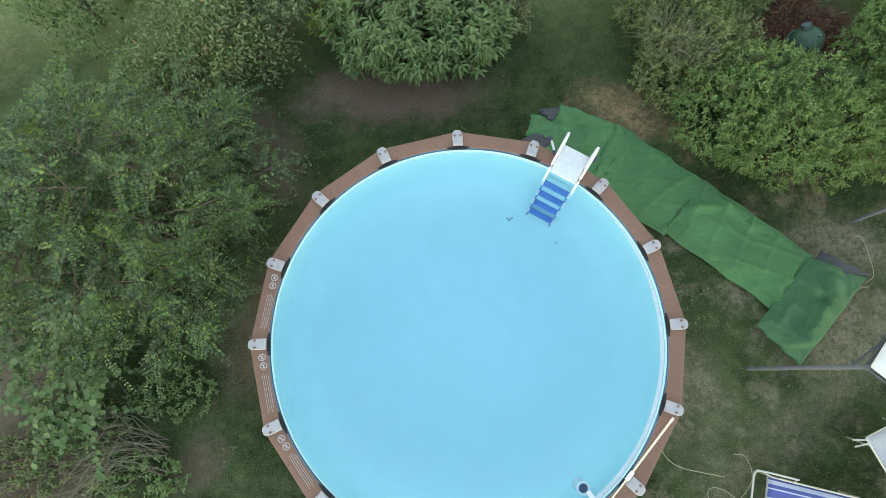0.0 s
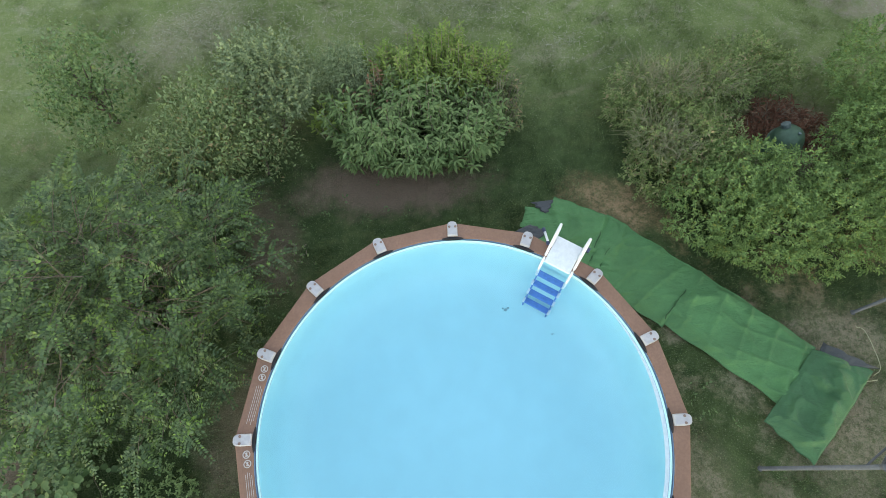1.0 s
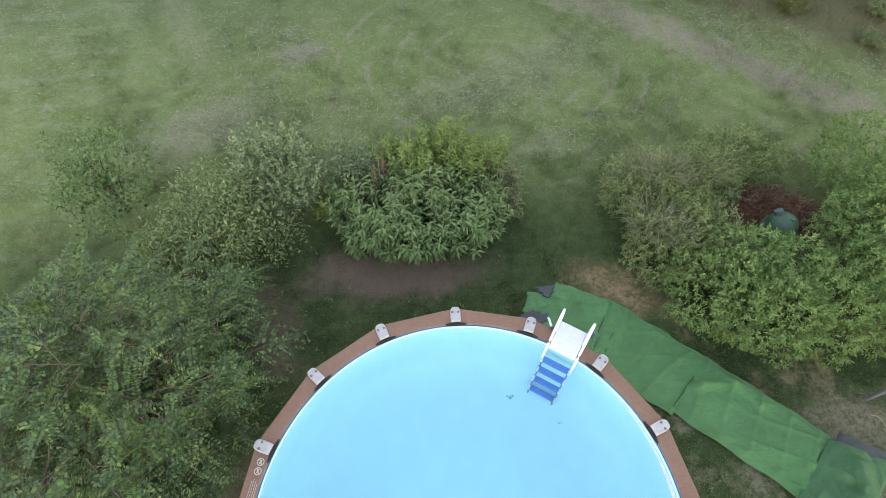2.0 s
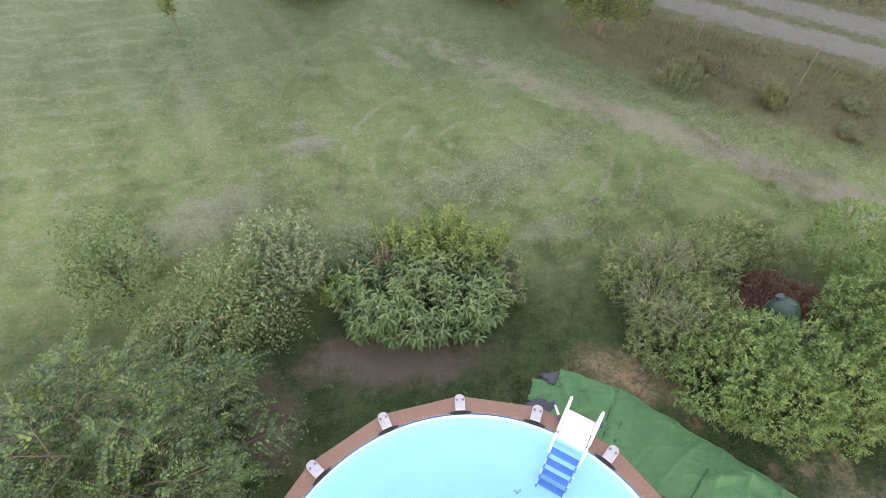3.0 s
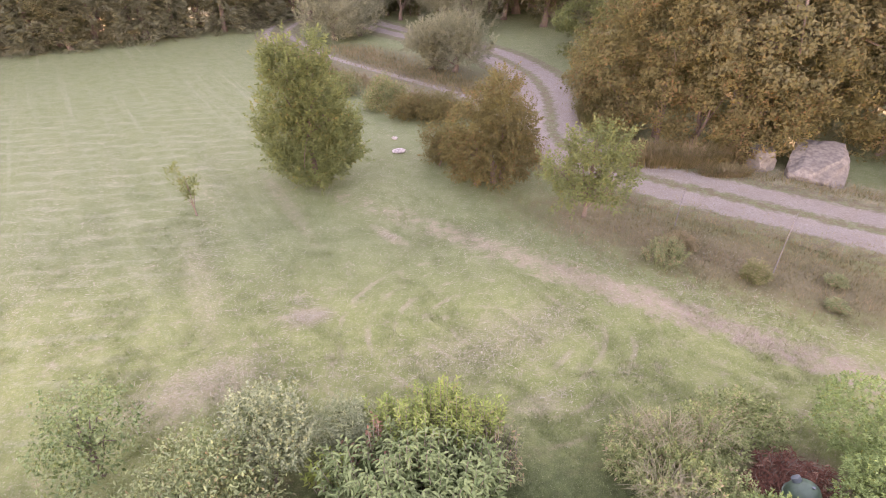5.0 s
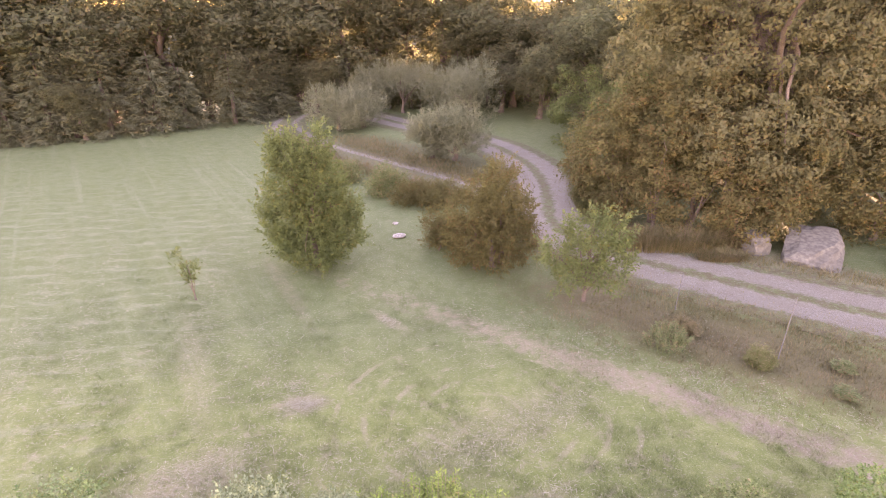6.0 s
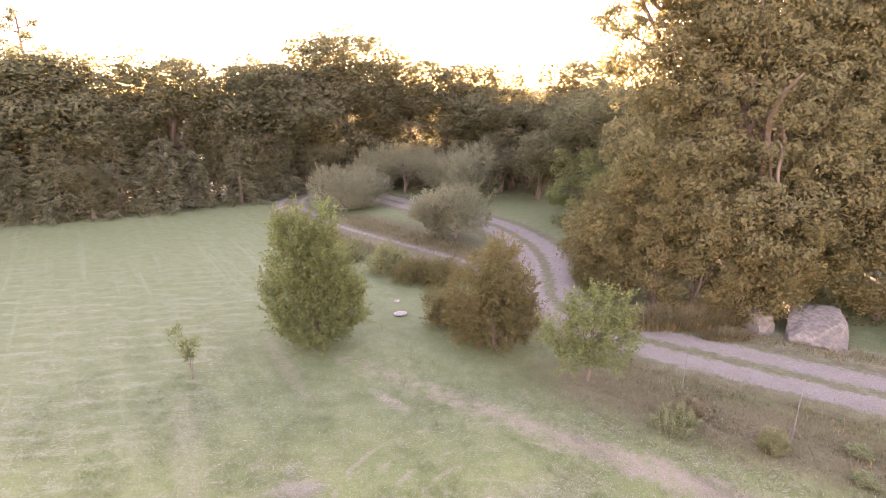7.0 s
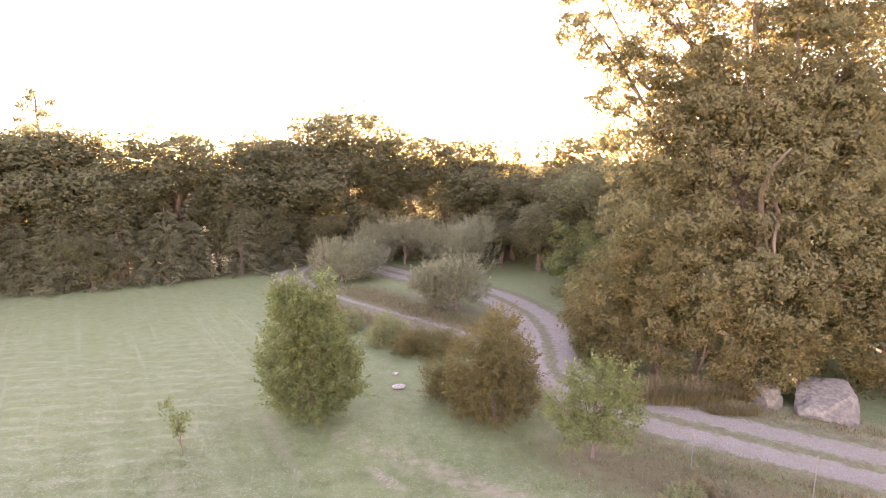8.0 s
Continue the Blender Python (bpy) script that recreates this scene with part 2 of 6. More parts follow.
M_GREY = leafy("grey_leaf", (0.095, 0.145, 0.068), (0.25, 0.305, 0.175), None, 0, 0.45, 0.25, 2.5)
M_OLIVE = leafy("dull_leaf", (0.05, 0.084, 0.03), (0.185, 0.22, 0.095), (0.26, 0.18, 0.10), 0.24, 0.55, 0.25, 2.5)
M_HEDGE = leafy("hedge_leaf", (0.08, 0.135, 0.048), (0.25, 0.32, 0.15), (0.24, 0.17, 0.09), 0.12, 0.45, 0.25, 2.5)
M_TANGLE = leafy("tangled_leaf", (0.075, 0.125, 0.038), (0.235, 0.295, 0.12), (0.32, 0.24, 0.15), 0.17, 0.5, 0.25, 2.2)
M_CLOVER = leafy("clover_leaf", (0.05, 0.1, 0.035), (0.17, 0.235, 0.11), None, 0, 0.5, 0.2, 1.5)
M_APPLE = leafy("apple_leaf", (0.05, 0.105, 0.035), (0.18, 0.26, 0.11), (0.2, 0.22, 0.08), 0.04, 0.45, 0.25, 2.5)
M_ROUND = leafy("round_leaf", (0.046, 0.095, 0.036), (0.14, 0.21, 0.092), None, 0, 0.45, 0.25, 4.0)
M_WOOD = leafy("wood_leaf", (0.105, 0.11, 0.066), (0.135, 0.138, 0.08), (0.15, 0.115, 0.07), 0.15, 0.8, 0.6, 0.15, 0.1, 0.5)
M_PINE = leafy("conifer_needle", (0.1, 0.112, 0.07), (0.15, 0.16, 0.1), None, 0, 0.8, 0.4, 0.2, 0.1)
M_SILVER = leafy("silver_leaf", (0.115, 0.132, 0.083), (0.2, 0.212, 0.14), None, 0, 0.7, 0.4, 0.3, 0.15)
M_FIELD = leafy("field_tree_leaf", (0.08, 0.115, 0.045), (0.14, 0.175, 0.07), (0.2, 0.15, 0.06), 0.06, 0.6, 0.45, 0.8, 0.12)
M_YOUNG = leafy("young_tree_leaf", (0.085, 0.12, 0.045), (0.15, 0.19, 0.075), (0.2, 0.17, 0.06), 0.05, 0.55, 0.45, 1.2, 0.2)
M_RUSSET = leafy("russet_leaf", (0.085, 0.08, 0.032), (0.14, 0.125, 0.05), (0.18, 0.105, 0.05), 0.2, 0.7, 0.45, 0.8, 0.2)
M_WARM = leafy("old_tree_leaf", (0.13, 0.125, 0.065), (0.165, 0.155, 0.08), (0.19, 0.14, 0.07), 0.1, 0.8, 0.5, 0.3, 0.1)
M_HAY = leafy("dry_grass", (0.16, 0.155, 0.085), (0.31, 0.29, 0.19), (0.1, 0.13, 0.05), 0.25, 0.7, 0.3, 1.0)
M_CUT = leafy("cut_straw_stalk", (0.16, 0.16, 0.1), (0.34, 0.33, 0.25), (0.18, 0.16, 0.1), 0.15, 0.7, 0.15, 0.8)
M_ROUGH = leafy("rough_grass_blade", (0.095, 0.092, 0.038), (0.2, 0.165, 0.085), (0.24, 0.17, 0.11), 0.25, 0.7, 0.3, 0.8)
M_TALLGRASS = leafy("tall_grass", (0.09, 0.12, 0.035), (0.19, 0.19, 0.08), (0.3, 0.25, 0.14), 0.15, 0.6, 0.35, 0.6)


def gravel_road(name, reach, track, half):
    """Gravel with grass that creeps in from both verges and along the middle. "across" is metres from the road's centre line."""
    n = Nodes(name)
    p = n.position()
    grass, fine, mid = meadow_color(n)
    v = n.node("ShaderNodeTexVoronoi")
    n.put(v.inputs["Vector"], p)
    v.inputs["Scale"].default_value = 24
    col = n.mix(v.outputs["Distance"], (0.212, 0.2, 0.165), (0.118, 0.109, 0.087))
    col = n.mix(n.span(n.noise(p, 1.3, 9, 0.75), 0.42, 0.62, 0, 0.6), col, (0.14, 0.118, 0.088))
    col = n.mix(n.span(n.noise(p, 60, 3), 0.45, 0.8), col, (0.295, 0.288, 0.25))
    col = n.mix(n.span(n.noise(p, 9, 6), 0.55, 0.75, 0, 0.6), col, (0.265, 0.258, 0.225))
    u = n.node("ShaderNodeAttribute")
    u.attribute_name = "across"
    off = n.math("ABSOLUTE", n.math("SUBTRACT", n.math("ABSOLUTE", u.outputs["Fac"]), track))
    off = n.math("ADD", off, n.math("MULTIPLY", n.math("SUBTRACT", n.noise(p, 2.6, 9, 0.75), 0.5), reach))
    green = n.math("MULTIPLY", n.span(off, half - 0.14, half + 0.14), n.span(n.noise(p, 11, 6, 0.75), 0.36, 0.52, 0.7, 1.0))
    grass = n.mix(n.span(n.noise(p, 3.1, 8, 0.75), 0.4, 0.6, 0.15, 0.75), grass, n.mix(fine, (0.06, 0.048, 0.028), (0.15, 0.115, 0.075)))
    n.set(Base_Color=n.mix(green, col, grass), Roughness=0.95)
    n.bsdf.inputs["Specular IOR Level"].default_value = 0.2
    n.bump(n.math("ADD", v.outputs["Distance"], fine), 0.7, 0.02)
    return n.mat


M_GRAVEL = gravel_road("gravel_two_track", 1.2, 0.84, 0.55)
M_TRACK = gravel_road("worn_two_track", 0.55, 0.78, 0.24)


# ---- helpers for meshes ----
rng = np.random.default_rng(7)


def mesh_object(name, verts, faces, mat, parent=None, label="", smooth=False):
    me = bpy.data.meshes.new(name)
    verts, faces = np.asarray(verts, np.float32), np.asarray(faces, np.int32)
    me.vertices.add(len(verts))
    me.vertices.foreach_set("co", verts.ravel())
    k = faces.shape[1]
    me.loops.add(faces.size)
    me.loops.foreach_set("vertex_index", faces.ravel())
    me.polygons.add(len(faces))
    me.polygons.foreach_set("loop_start", np.arange(len(faces), dtype=np.int32) * k)
    me.polygons.foreach_set("loop_total", np.full(len(faces), k, np.int32))
    if smooth:
        me.polygons.foreach_set("use_smooth", np.ones(len(faces), bool))
    me.update(calc_edges=True)
    me.validate()
    me.materials.append(mat)
    ob = new(name, me)
    ob.parent = parent
    if label:
        tagged(ob, label)
    return ob


def part(name, bm, material, parent=None, label="", smooth=False):
    me = bpy.data.meshes.new(name)
    bmesh.ops.recalc_face_normals(bm, faces=bm.faces[:])
    for f in bm.faces:
        f.smooth = smooth
    bm.to_mesh(me)
    bm.free()
    me.materials.append(material)
    ob = new(name, me)
    ob.parent = parent
    if label:
        tagged(ob, label)
    return ob


def root(name, place, label, category, group="", turn=0.0):
    ob = new(name)
    ob.empty_display_size = 0.2
    ob.matrix_world = pose(*place, 0, 0, turn)
    return tagged(ob, label, category, group)


def unit(v):
    v = np.asarray(v, float)
    return v / np.maximum(np.linalg.norm(v, axis=-1, keepdims=True), 1e-9)


def leaves(at, along, length, width, fold=0.25, droop=0.0):
    """Folded leaf blades: four corners, two triangles each. Returns vertices and faces."""
    n = len(at)
    along = unit(along)
    side = unit(np.cross(along, unit(rng.normal(size=(n, 3)) + (0, 0, 1.2))))
    up = np.cross(side, along)
    length, width = np.broadcast_to(length, n)[:, None], np.broadcast_to(width, n)[:, None]
    mid = at + along * length * 0.45
    tip = at + along * length - np.array([0, 0, 1.0]) * droop * length
    v = np.stack([at, mid - side * width / 2 + up * width * fold, tip, mid + side * width / 2 + up * width * fold], 1).reshape(-1, 3)
    base = np.arange(n)[:, None] * 4
    f = np.concatenate([base + (0, 2, 1), base + (0, 3, 2)], 1).reshape(-1, 3)
    return v, f


def slips(at, along, length, width):
    """Far foliage: one small triangle a leaf. Returns vertices and faces."""
    n = len(at)
    along = unit(along)
    side = unit(np.cross(along, unit(rng.normal(size=(n, 3)) + (0, 0, 0.8))))
    length, width = np.broadcast_to(length, n)[:, None], np.broadcast_to(width, n)[:, None]
    v = np.stack([at - side * width / 2, at + side * width / 2 + along * length * 0.25, at + along * length], 1).reshape(-1, 3)
    return v, np.arange(n * 3).reshape(-1, 3)


def discs(at, facing, radius):
    """Round leaves of six corners, slightly cupped."""
    n = len(at)
    facing = unit(facing)
    a = unit(np.cross(facing, unit(rng.normal(size=(n, 3)))))
    b = np.cross(facing, a)
    radius = np.broadcast_to(radius, n)[:, None]
    rim = [at + (a * math.cos(t) + b * math.sin(t)) * radius * (1.12 if k == 0 else 1) + facing * radius * 0.18 for k, t in enumerate(np.linspace(0, 2 * np.pi, 8, endpoint=False))]
    v = np.stack([at] + rim, 1).reshape(-1, 3)
    base = np.arange(n)[:, None] * 9
    f = np.concatenate([base + (0, 1 + k, 1 + (k + 1) % 8) for k in range(8)], 1).reshape(-1, 3)
    return v, f


def joined(pieces):
    vs, fs, off = [], [], 0
    for v, f in pieces:
        vs.append(v)
        fs.append(np.asarray(f) + off)
        off += len(v)
    return np.concatenate(vs), np.concatenate(fs)


def tube(points, radii, sides=7):
    """A tapered round limb through the points, closed at its ends. Triangles."""
    pts = np.asarray(points, float)
    m = len(pts)
    radii = np.broadcast_to(radii, m)
    t = unit(np.gradient(pts, axis=0))
    ref = np.where(np.abs(t[:, 2:3]) > 0.9, [[1.0, 0, 0]], [[0, 0, 1.0]])
    a = unit(np.cross(t, ref))
    b = np.cross(t, a)
    ang = np.linspace(0, 2 * np.pi, sides, endpoint=False)
    v = (pts[:, None] + radii[:, None, None] * (np.cos(ang)[None, :, None] * a[:, None] + np.sin(ang)[None, :, None] * b[:, None])).reshape(-1, 3)
    f = []
    for i in range(m - 1):
        for j in range(sides):
            k = (j + 1) % sides
            p, q, r, s = i * sides + j, i * sides + k, (i + 1) * sides + k, (i + 1) * sides + j
            f += [(p, q, r), (p, r, s)]
    for ring in (0, m - 1):
        f += [(ring * sides, ring * sides + j, ring * sides + j + 1) for j in range(1, sides - 1)]
    return v, np.array(f)


def bend(a, b, sag=0.0, steps=6, wild=0.0):
    """A slightly crooked line from a to b."""
    s = np.linspace(0, 1, steps)[:, None]
    a, b = np.asarray(a, float), np.asarray(b, float)
    p = a + (b - a) * s
    p[:, 2] += sag * np.sin(s[:, 0] * np.pi)
    p[1:-1] += rng.normal(size=(steps - 2, 3)) * wild
    return p


def in_lobes(lobes, count, shell=0.55):
    """Places in the outer part of ellipsoid lobes (x, y, z, rx, ry, rz), and the ways out of them."""
    lobes = np.asarray(lobes, float)
    size = (lobes[:, 3] * lobes[:, 4] + lobes[:, 3] * lobes[:, 5] + lobes[:, 4] * lobes[:, 5])
    pick = rng.choice(len(lobes), count, p=size / size.sum())
    d = unit(rng.normal(size=(count, 3)))
    r = (shell + (1 - shell) * rng.random(count) ** 0.6) * (1 + 0.10 * np.sin(d[:, 0] * 7 + pick) + 0.08 * np.sin(d[:, 1] * 9 + d[:, 2] * 6))
    return lobes[pick, :3] + d * lobes[pick, 3:] * r[:, None], unit(d / lobes[pick, 3:])


def crown_mesh(lobes, twigs, per, leaf, spread, shell=0.5, up=0.35, droop=0.15, floor=0.05, kind="blade"):
    """Sprays of leaves on twigs all through the lobes."""
    at, out = in_lobes(lobes, twigs, shell)
    out = unit(out + (0, 0, up) + rng.normal(size=out.shape) * 0.45)
    steps = rng.random((twigs, per, 1))
    base = at[:, None] + out[:, None] * steps * spread + rng.normal(size=(twigs, per, 3)) * spread * 0.28
    way = out[:, None] * 0.7 + unit(rng.normal(size=(twigs, per, 3)))
    base, way = base.reshape(-1, 3), way.reshape(-1, 3)
    keep = base[:, 2] > floor
    base, way = base[keep], way[keep]
    size = leaf[0] * (0.65 + 0.7 * rng.random(len(base)))
    if kind == "slip":
        return slips(base, way, size, size * leaf[1] / leaf[0])
    return leaves(base, way, size, size * leaf[1] / leaf[0], 0.22, droop)


def laid(at, facing, length, width, kite):
    """Leaf blades that face a given way: one triangle each, or a folded kite of two."""
    n = len(at)
    facing = unit(facing)
    a = unit(np.cross(facing, unit(rng.normal(size=(n, 3)) + (0, 0, 0.2))))
    b = np.cross(facing, a)
    length, width = np.broadcast_to(length, n)[:, None], np.broadcast_to(width, n)[:, None]
    if not kite:
        v = np.stack([at - a * length * 0.4 - b * width * 0.5, at - a * length * 0.25 + b * width * 0.5, at + a * length * 0.6], 1)
        return v.reshape(-1, 3), np.arange(n * 3).reshape(-1, 3)
    lift = facing * width * 0.2
    v = np.stack([at - a * length * 0.5, at - b * width * 0.5 + lift, at + a * length * 0.5 - lift, at + b * width * 0.5 + lift], 1).reshape(-1, 3)
    i = np.arange(n)[:, None] * 4
    return v, np.concatenate([i + (0, 2, 1), i + (0, 3, 2)], 1).reshape(-1, 3)


def clump_crown(lobes, count, per, leaf, radius, shell=0.6, flat=0.75, loose=0.55, kite=False, floor=0.05):
    """A crown of leafy clumps: each clump is a bulging pad of leaves that faces outward, with gaps between the pads."""
    at, out = in_lobes(lobes, count, shell)
    r = radius * (0.55 + 0.9 * rng.random(count))
    d = unit(rng.normal(size=(count, per, 3)) + out[:, None] * 0.8 + (0, 0, 0.35))
    reach = r[:, None, None] * (0.45 + 0.65 * rng.random((count, per, 1)) ** 0.5)
    base = (at[:, None] + d * reach * (1, 1, flat)).reshape(-1, 3)
    facing = (d + rng.normal(size=d.shape) * loose).reshape(-1, 3)
    keep = base[:, 2] > floor
    size = leaf[0] * (0.65 + 0.7 * rng.random(keep.sum()))
    return laid(base[keep], facing[keep], size, size * leaf[1] / leaf[0], kite)


def rosette_crown(lobes, shoots, per, leaf, stem=0.12, shell=0.75, up=0.9, open_out=0.9, floor=0.05, avoid=None):
    """Leafy shoot tips: each a stacked whorl of pointed leaves round a rising shoot, over the outside of the lobes."""
    at, out = in_lobes(lobes, shoots, shell)
    axis = unit(out * 0.8 + (0, 0, up) + rng.normal(size=out.shape) * 0.3)
    a = unit(np.cross(axis, unit(rng.normal(size=axis.shape))))
    b = np.cross(axis, a)
    spin = rng.random((shoots, 1)) * 6.3 + np.arange(per) * 2.4
    rise = np.linspace(0.0, 1.0, per)[None, :, None]
    way = a[:, None] * np.cos(spin)[..., None] + b[:, None] * np.sin(spin)[..., None]
    base = at[:, None] + axis[:, None] * rise * stem
    way = unit(way * open_out * (1.15 - 0.75 * rise) + axis[:, None] * (0.25 + 0.6 * rise) + rng.normal(size=way.shape) * 0.15)
    base, way = base.reshape(-1, 3), way.reshape(-1, 3)
    keep = base[:, 2] > floor
    base, way = base[keep], way[keep]
    L = leaf[0] * (0.7 + 0.6 * rng.random(len(base)))
    return leaves(base, way, L, L * leaf[1] / leaf[0], 0.2, 0.2)


def shoot_crown(lobes, shoots, per, leaf, length, shell=0.6, up=1.5, wide=0.05, floor=0.05):
    """Long rising shoots with leaves set alternately along each, so that the outline is feathery."""
    at, out = in_lobes(lobes, shoots, shell)
    axis = unit(out * 0.8 + (0, 0, up) + rng.normal(size=out.shape) * 0.25)
    side = unit(np.cross(axis, unit(rng.normal(size=axis.shape))))
    other = np.cross(axis, side)
    L = length * (0.6 + 0.7 * rng.random((shoots, 1, 1)))
    u = (np.arange(per) + rng.random((shoots, per)))[..., None] / per
    spin = np.arange(per) * 2.4 + rng.random((shoots, 1)) * 6.3
    round_it = side[:, None] * np.cos(spin)[..., None] + other[:, None] * np.sin(spin)[..., None]
    base = at[:, None] + axis[:, None] * (u - 0.3) * L + round_it * wide * (1.1 - u) + out[:, None] * 0.12 * L * u**2
    way = unit(round_it * (1.0 - 0.6 * u) + axis[:, None] * (0.5 + 0.6 * u) + rng.normal(size=base.shape) * 0.2)
    base, way = base.reshape(-1, 3), way.reshape(-1, 3)
    keep = base[:, 2] > floor
    base, way = base[keep], way[keep]
    size = leaf[0] * (0.65 + 0.7 * rng.random(len(base)))
    return base, way, size


def tree(name, place, label, category, lobes, mat, leaf, twigs, per, spread, trunk=0.12, limbs=6, shell=0.5, up=0.35, droop=0.15, group="", stems=1, kind="blade"):
    """A woody plant: tapered trunk or stems, limbs that reach into the lobes of the crown, and leaves. Lobes are relative to its foot.
    kind: how the leaves sit; for clumps, spread is the clump's radius; for rosettes and shoots, the shoot's length."""
    bark = M_BARK
    thing = root(name, place, label, category, group)
    lobes = np.asarray(lobes, float)
    top = lobes[:, 2].max()
    heart = np.array([lobes[:, 0].mean(), lobes[:, 1].mean(), lobes[:, 2].mean()])
    forks = []
    for s in range(stems):
        foot = np.array([0, 0, -0.05])
        if stems > 1:
            foot[:2] = lobes[s % len(lobes), :2] * 0.7 + rng.normal(size=2) * 0.1
        head = np.array([heart[0] * 0.7, heart[1] * 0.7, top * 0.9]) if stems == 1 else lobes[s % len(lobes), :3] + (0, 0, 0.1)
        line = bend(foot, head, 0, 8, trunk * 0.5)
        line[0] = foot
        v, f = tube(line, np.linspace(trunk, trunk * 0.25, 8) * (1 + 0.5 * np.exp(-np.arange(8) * 1.5)), 8)
        mesh_object("trunk" if stems == 1 else "stem", v, f, bark, thing, smooth=True)
        forks.append(line)
    for k in range(limbs):
        line = forks[k % len(forks)]
        start = line[1 + rng.integers(0, 4)]
        near = k % len(lobes) if stems == 1 else (k % len(forks)) % len(lobes)
        goal = lobes[near, :3] + rng.normal(size=3) * lobes[near, 3:] * 0.35
        v, f = tube(bend(start, goal, 0.08 * top, 6, trunk * 0.4), np.linspace(trunk * 0.45, trunk * 0.08, 6), 6)
        mesh_object("limb", v, f, bark, thing, smooth=True)
    if kind in ("clump", "kite"):
        v, f = clump_crown(lobes, twigs, per, leaf, spread, shell, kite=kind == "kite")
    elif kind in ("shoot", "fine_shoot"):
        base, way, size = shoot_crown(lobes, twigs, per, leaf, spread, shell, up)
        v, f = slips(base, way, size, size * leaf[1] / leaf[0]) if kind == "fine_shoot" else leaves(base, way, size, size * leaf[1] / leaf[0], 0.2, droop)
    elif kind == "disc_shoot":
        base, way, size = shoot_crown(lobes, twigs, per, leaf, spread, shell, up)
        v, f = discs(base, way * 0.5 + (0, 0, 0.9), size / 2)
    elif kind == "rosette":
        v, f = rosette_crown(lobes, twigs, per, leaf, spread, shell, up)
    else:
        v, f = crown_mesh(lobes, twigs, per, leaf, spread, shell, up, droop, kind=kind)
    mesh_object("crown", v, f, mat, thing)
    return thing


def random_lobes(n, cx, cy, cz, rx, ry, rz, size, seed):
    """Lobes scattered in an ellipsoid, smaller to its edge, for an uneven outline."""
    g = np.random.default_rng(seed)
    d = unit(g.normal(size=(n, 3)))
    r = g.random(n) ** 0.45
    c = np.array([cx, cy, cz]) + d * r[:, None] * np.array([rx, ry, rz]) * 0.75
    s = size * (0.65 + 0.6 * g.random(n))
    return np.c_[c, s * (0.9 + 0.3 * g.random(n)), s * (0.9 + 0.3 * g.random(n)), s * (0.75 + 0.3 * g.random(n))]


# ---- ground ----
def spaced(fine, step, far):
    inner = np.arange(-fine, fine + 1e-6, step)
    outer = fine * np.geomspace(1.05, far / fine, 28)
    return np.r_[-outer[::-1], inner, outer]


def build_ground():
    gx, gy = spaced(24.0, 0.3, 2500.0), spaced(24.0, 0.3, 2500.0)
    X, Y = np.meshgrid(gx, gy + 8)
    near = np.exp(-(np.hypot(X, Y - 8) / 40) ** 2)
    Z = near * 0.018 * (np.sin(X * 1.7 + np.sin(Y * 1.1) * 1.3) * np.sin(Y * 1.3 + 0.7) + 0.6 * np.sin(X * 4.1 + Y * 2.3))
    Z -= 0.03
    v = np.stack([X, Y, Z], -1).reshape(-1, 3)
    n, m = len(gy), len(gx)
    i = (np.arange(n - 1)[:, None] * m + np.arange(m - 1)[None]).ravel()
    f = np.stack([i, i + 1, i + m + 1, i + m], 1)
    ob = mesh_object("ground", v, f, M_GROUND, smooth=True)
    tagged(ob, "uneven mown meadow with dry straw patches and bare soil", "ground", kind="structure")


build_ground()


# ---- far ridge behind the wood, added to block the low sun ----
def build_ridge():
    xs = np.linspace(-260, 260, 90)
    rows = []
    for y, h in ((128, -1.0), (142, 6.5), (156, 9.5), (175, 10.5), (230, 4.0), (300, -1.0)):
        rows.append(np.c_[xs, np.full(90, y) - np.abs(xs) * 0.25, h + (1.1 * np.sin(xs * 0.031) + 0.5 * np.sin(xs * 0.11 + y)) * (h > 0)])
    v = np.concatenate(rows)
    i = (np.arange(5)[:, None] * 90 + np.arange(89)[None]).ravel()
    ob = mesh_object("backdrop_sun_block", v, np.stack([i, i + 1, i + 91, i + 90], 1), M_RIDGE, smooth=True)
    tagged(ob, "low dark ridge added behind the wood to block the low sun", "hill", kind="structure")


M_RIDGE = plain("dark_ridge", (0.05, 0.06, 0.035), 0.95, 0, 0.4, 0.3, 0.6)
build_ridge()

# ---- gravel road ----
def smooth_line(points, step=0.35):
    """A smooth line through the points (Catmull-Rom), at even steps."""
    p = np.asarray(points, float)
    p = np.vstack([2 * p[0] - p[1], p, 2 * p[-1] - p[-2]])
    out = []
    for a, b, c, d in zip(p, p[1:], p[2:], p[3:]):
        t = np.linspace(0, 1, max(3, int(np.linalg.norm(c - b) / step)), endpoint=False)[:, None]
        out.append(0.5 * (2 * b + (c - a) * t + (2 * a - 5 * b + 4 * c - d) * t**2 + (3 * b - a - 3 * c + d) * t**3))
    return np.vstack(out + [p[-2:-1]])


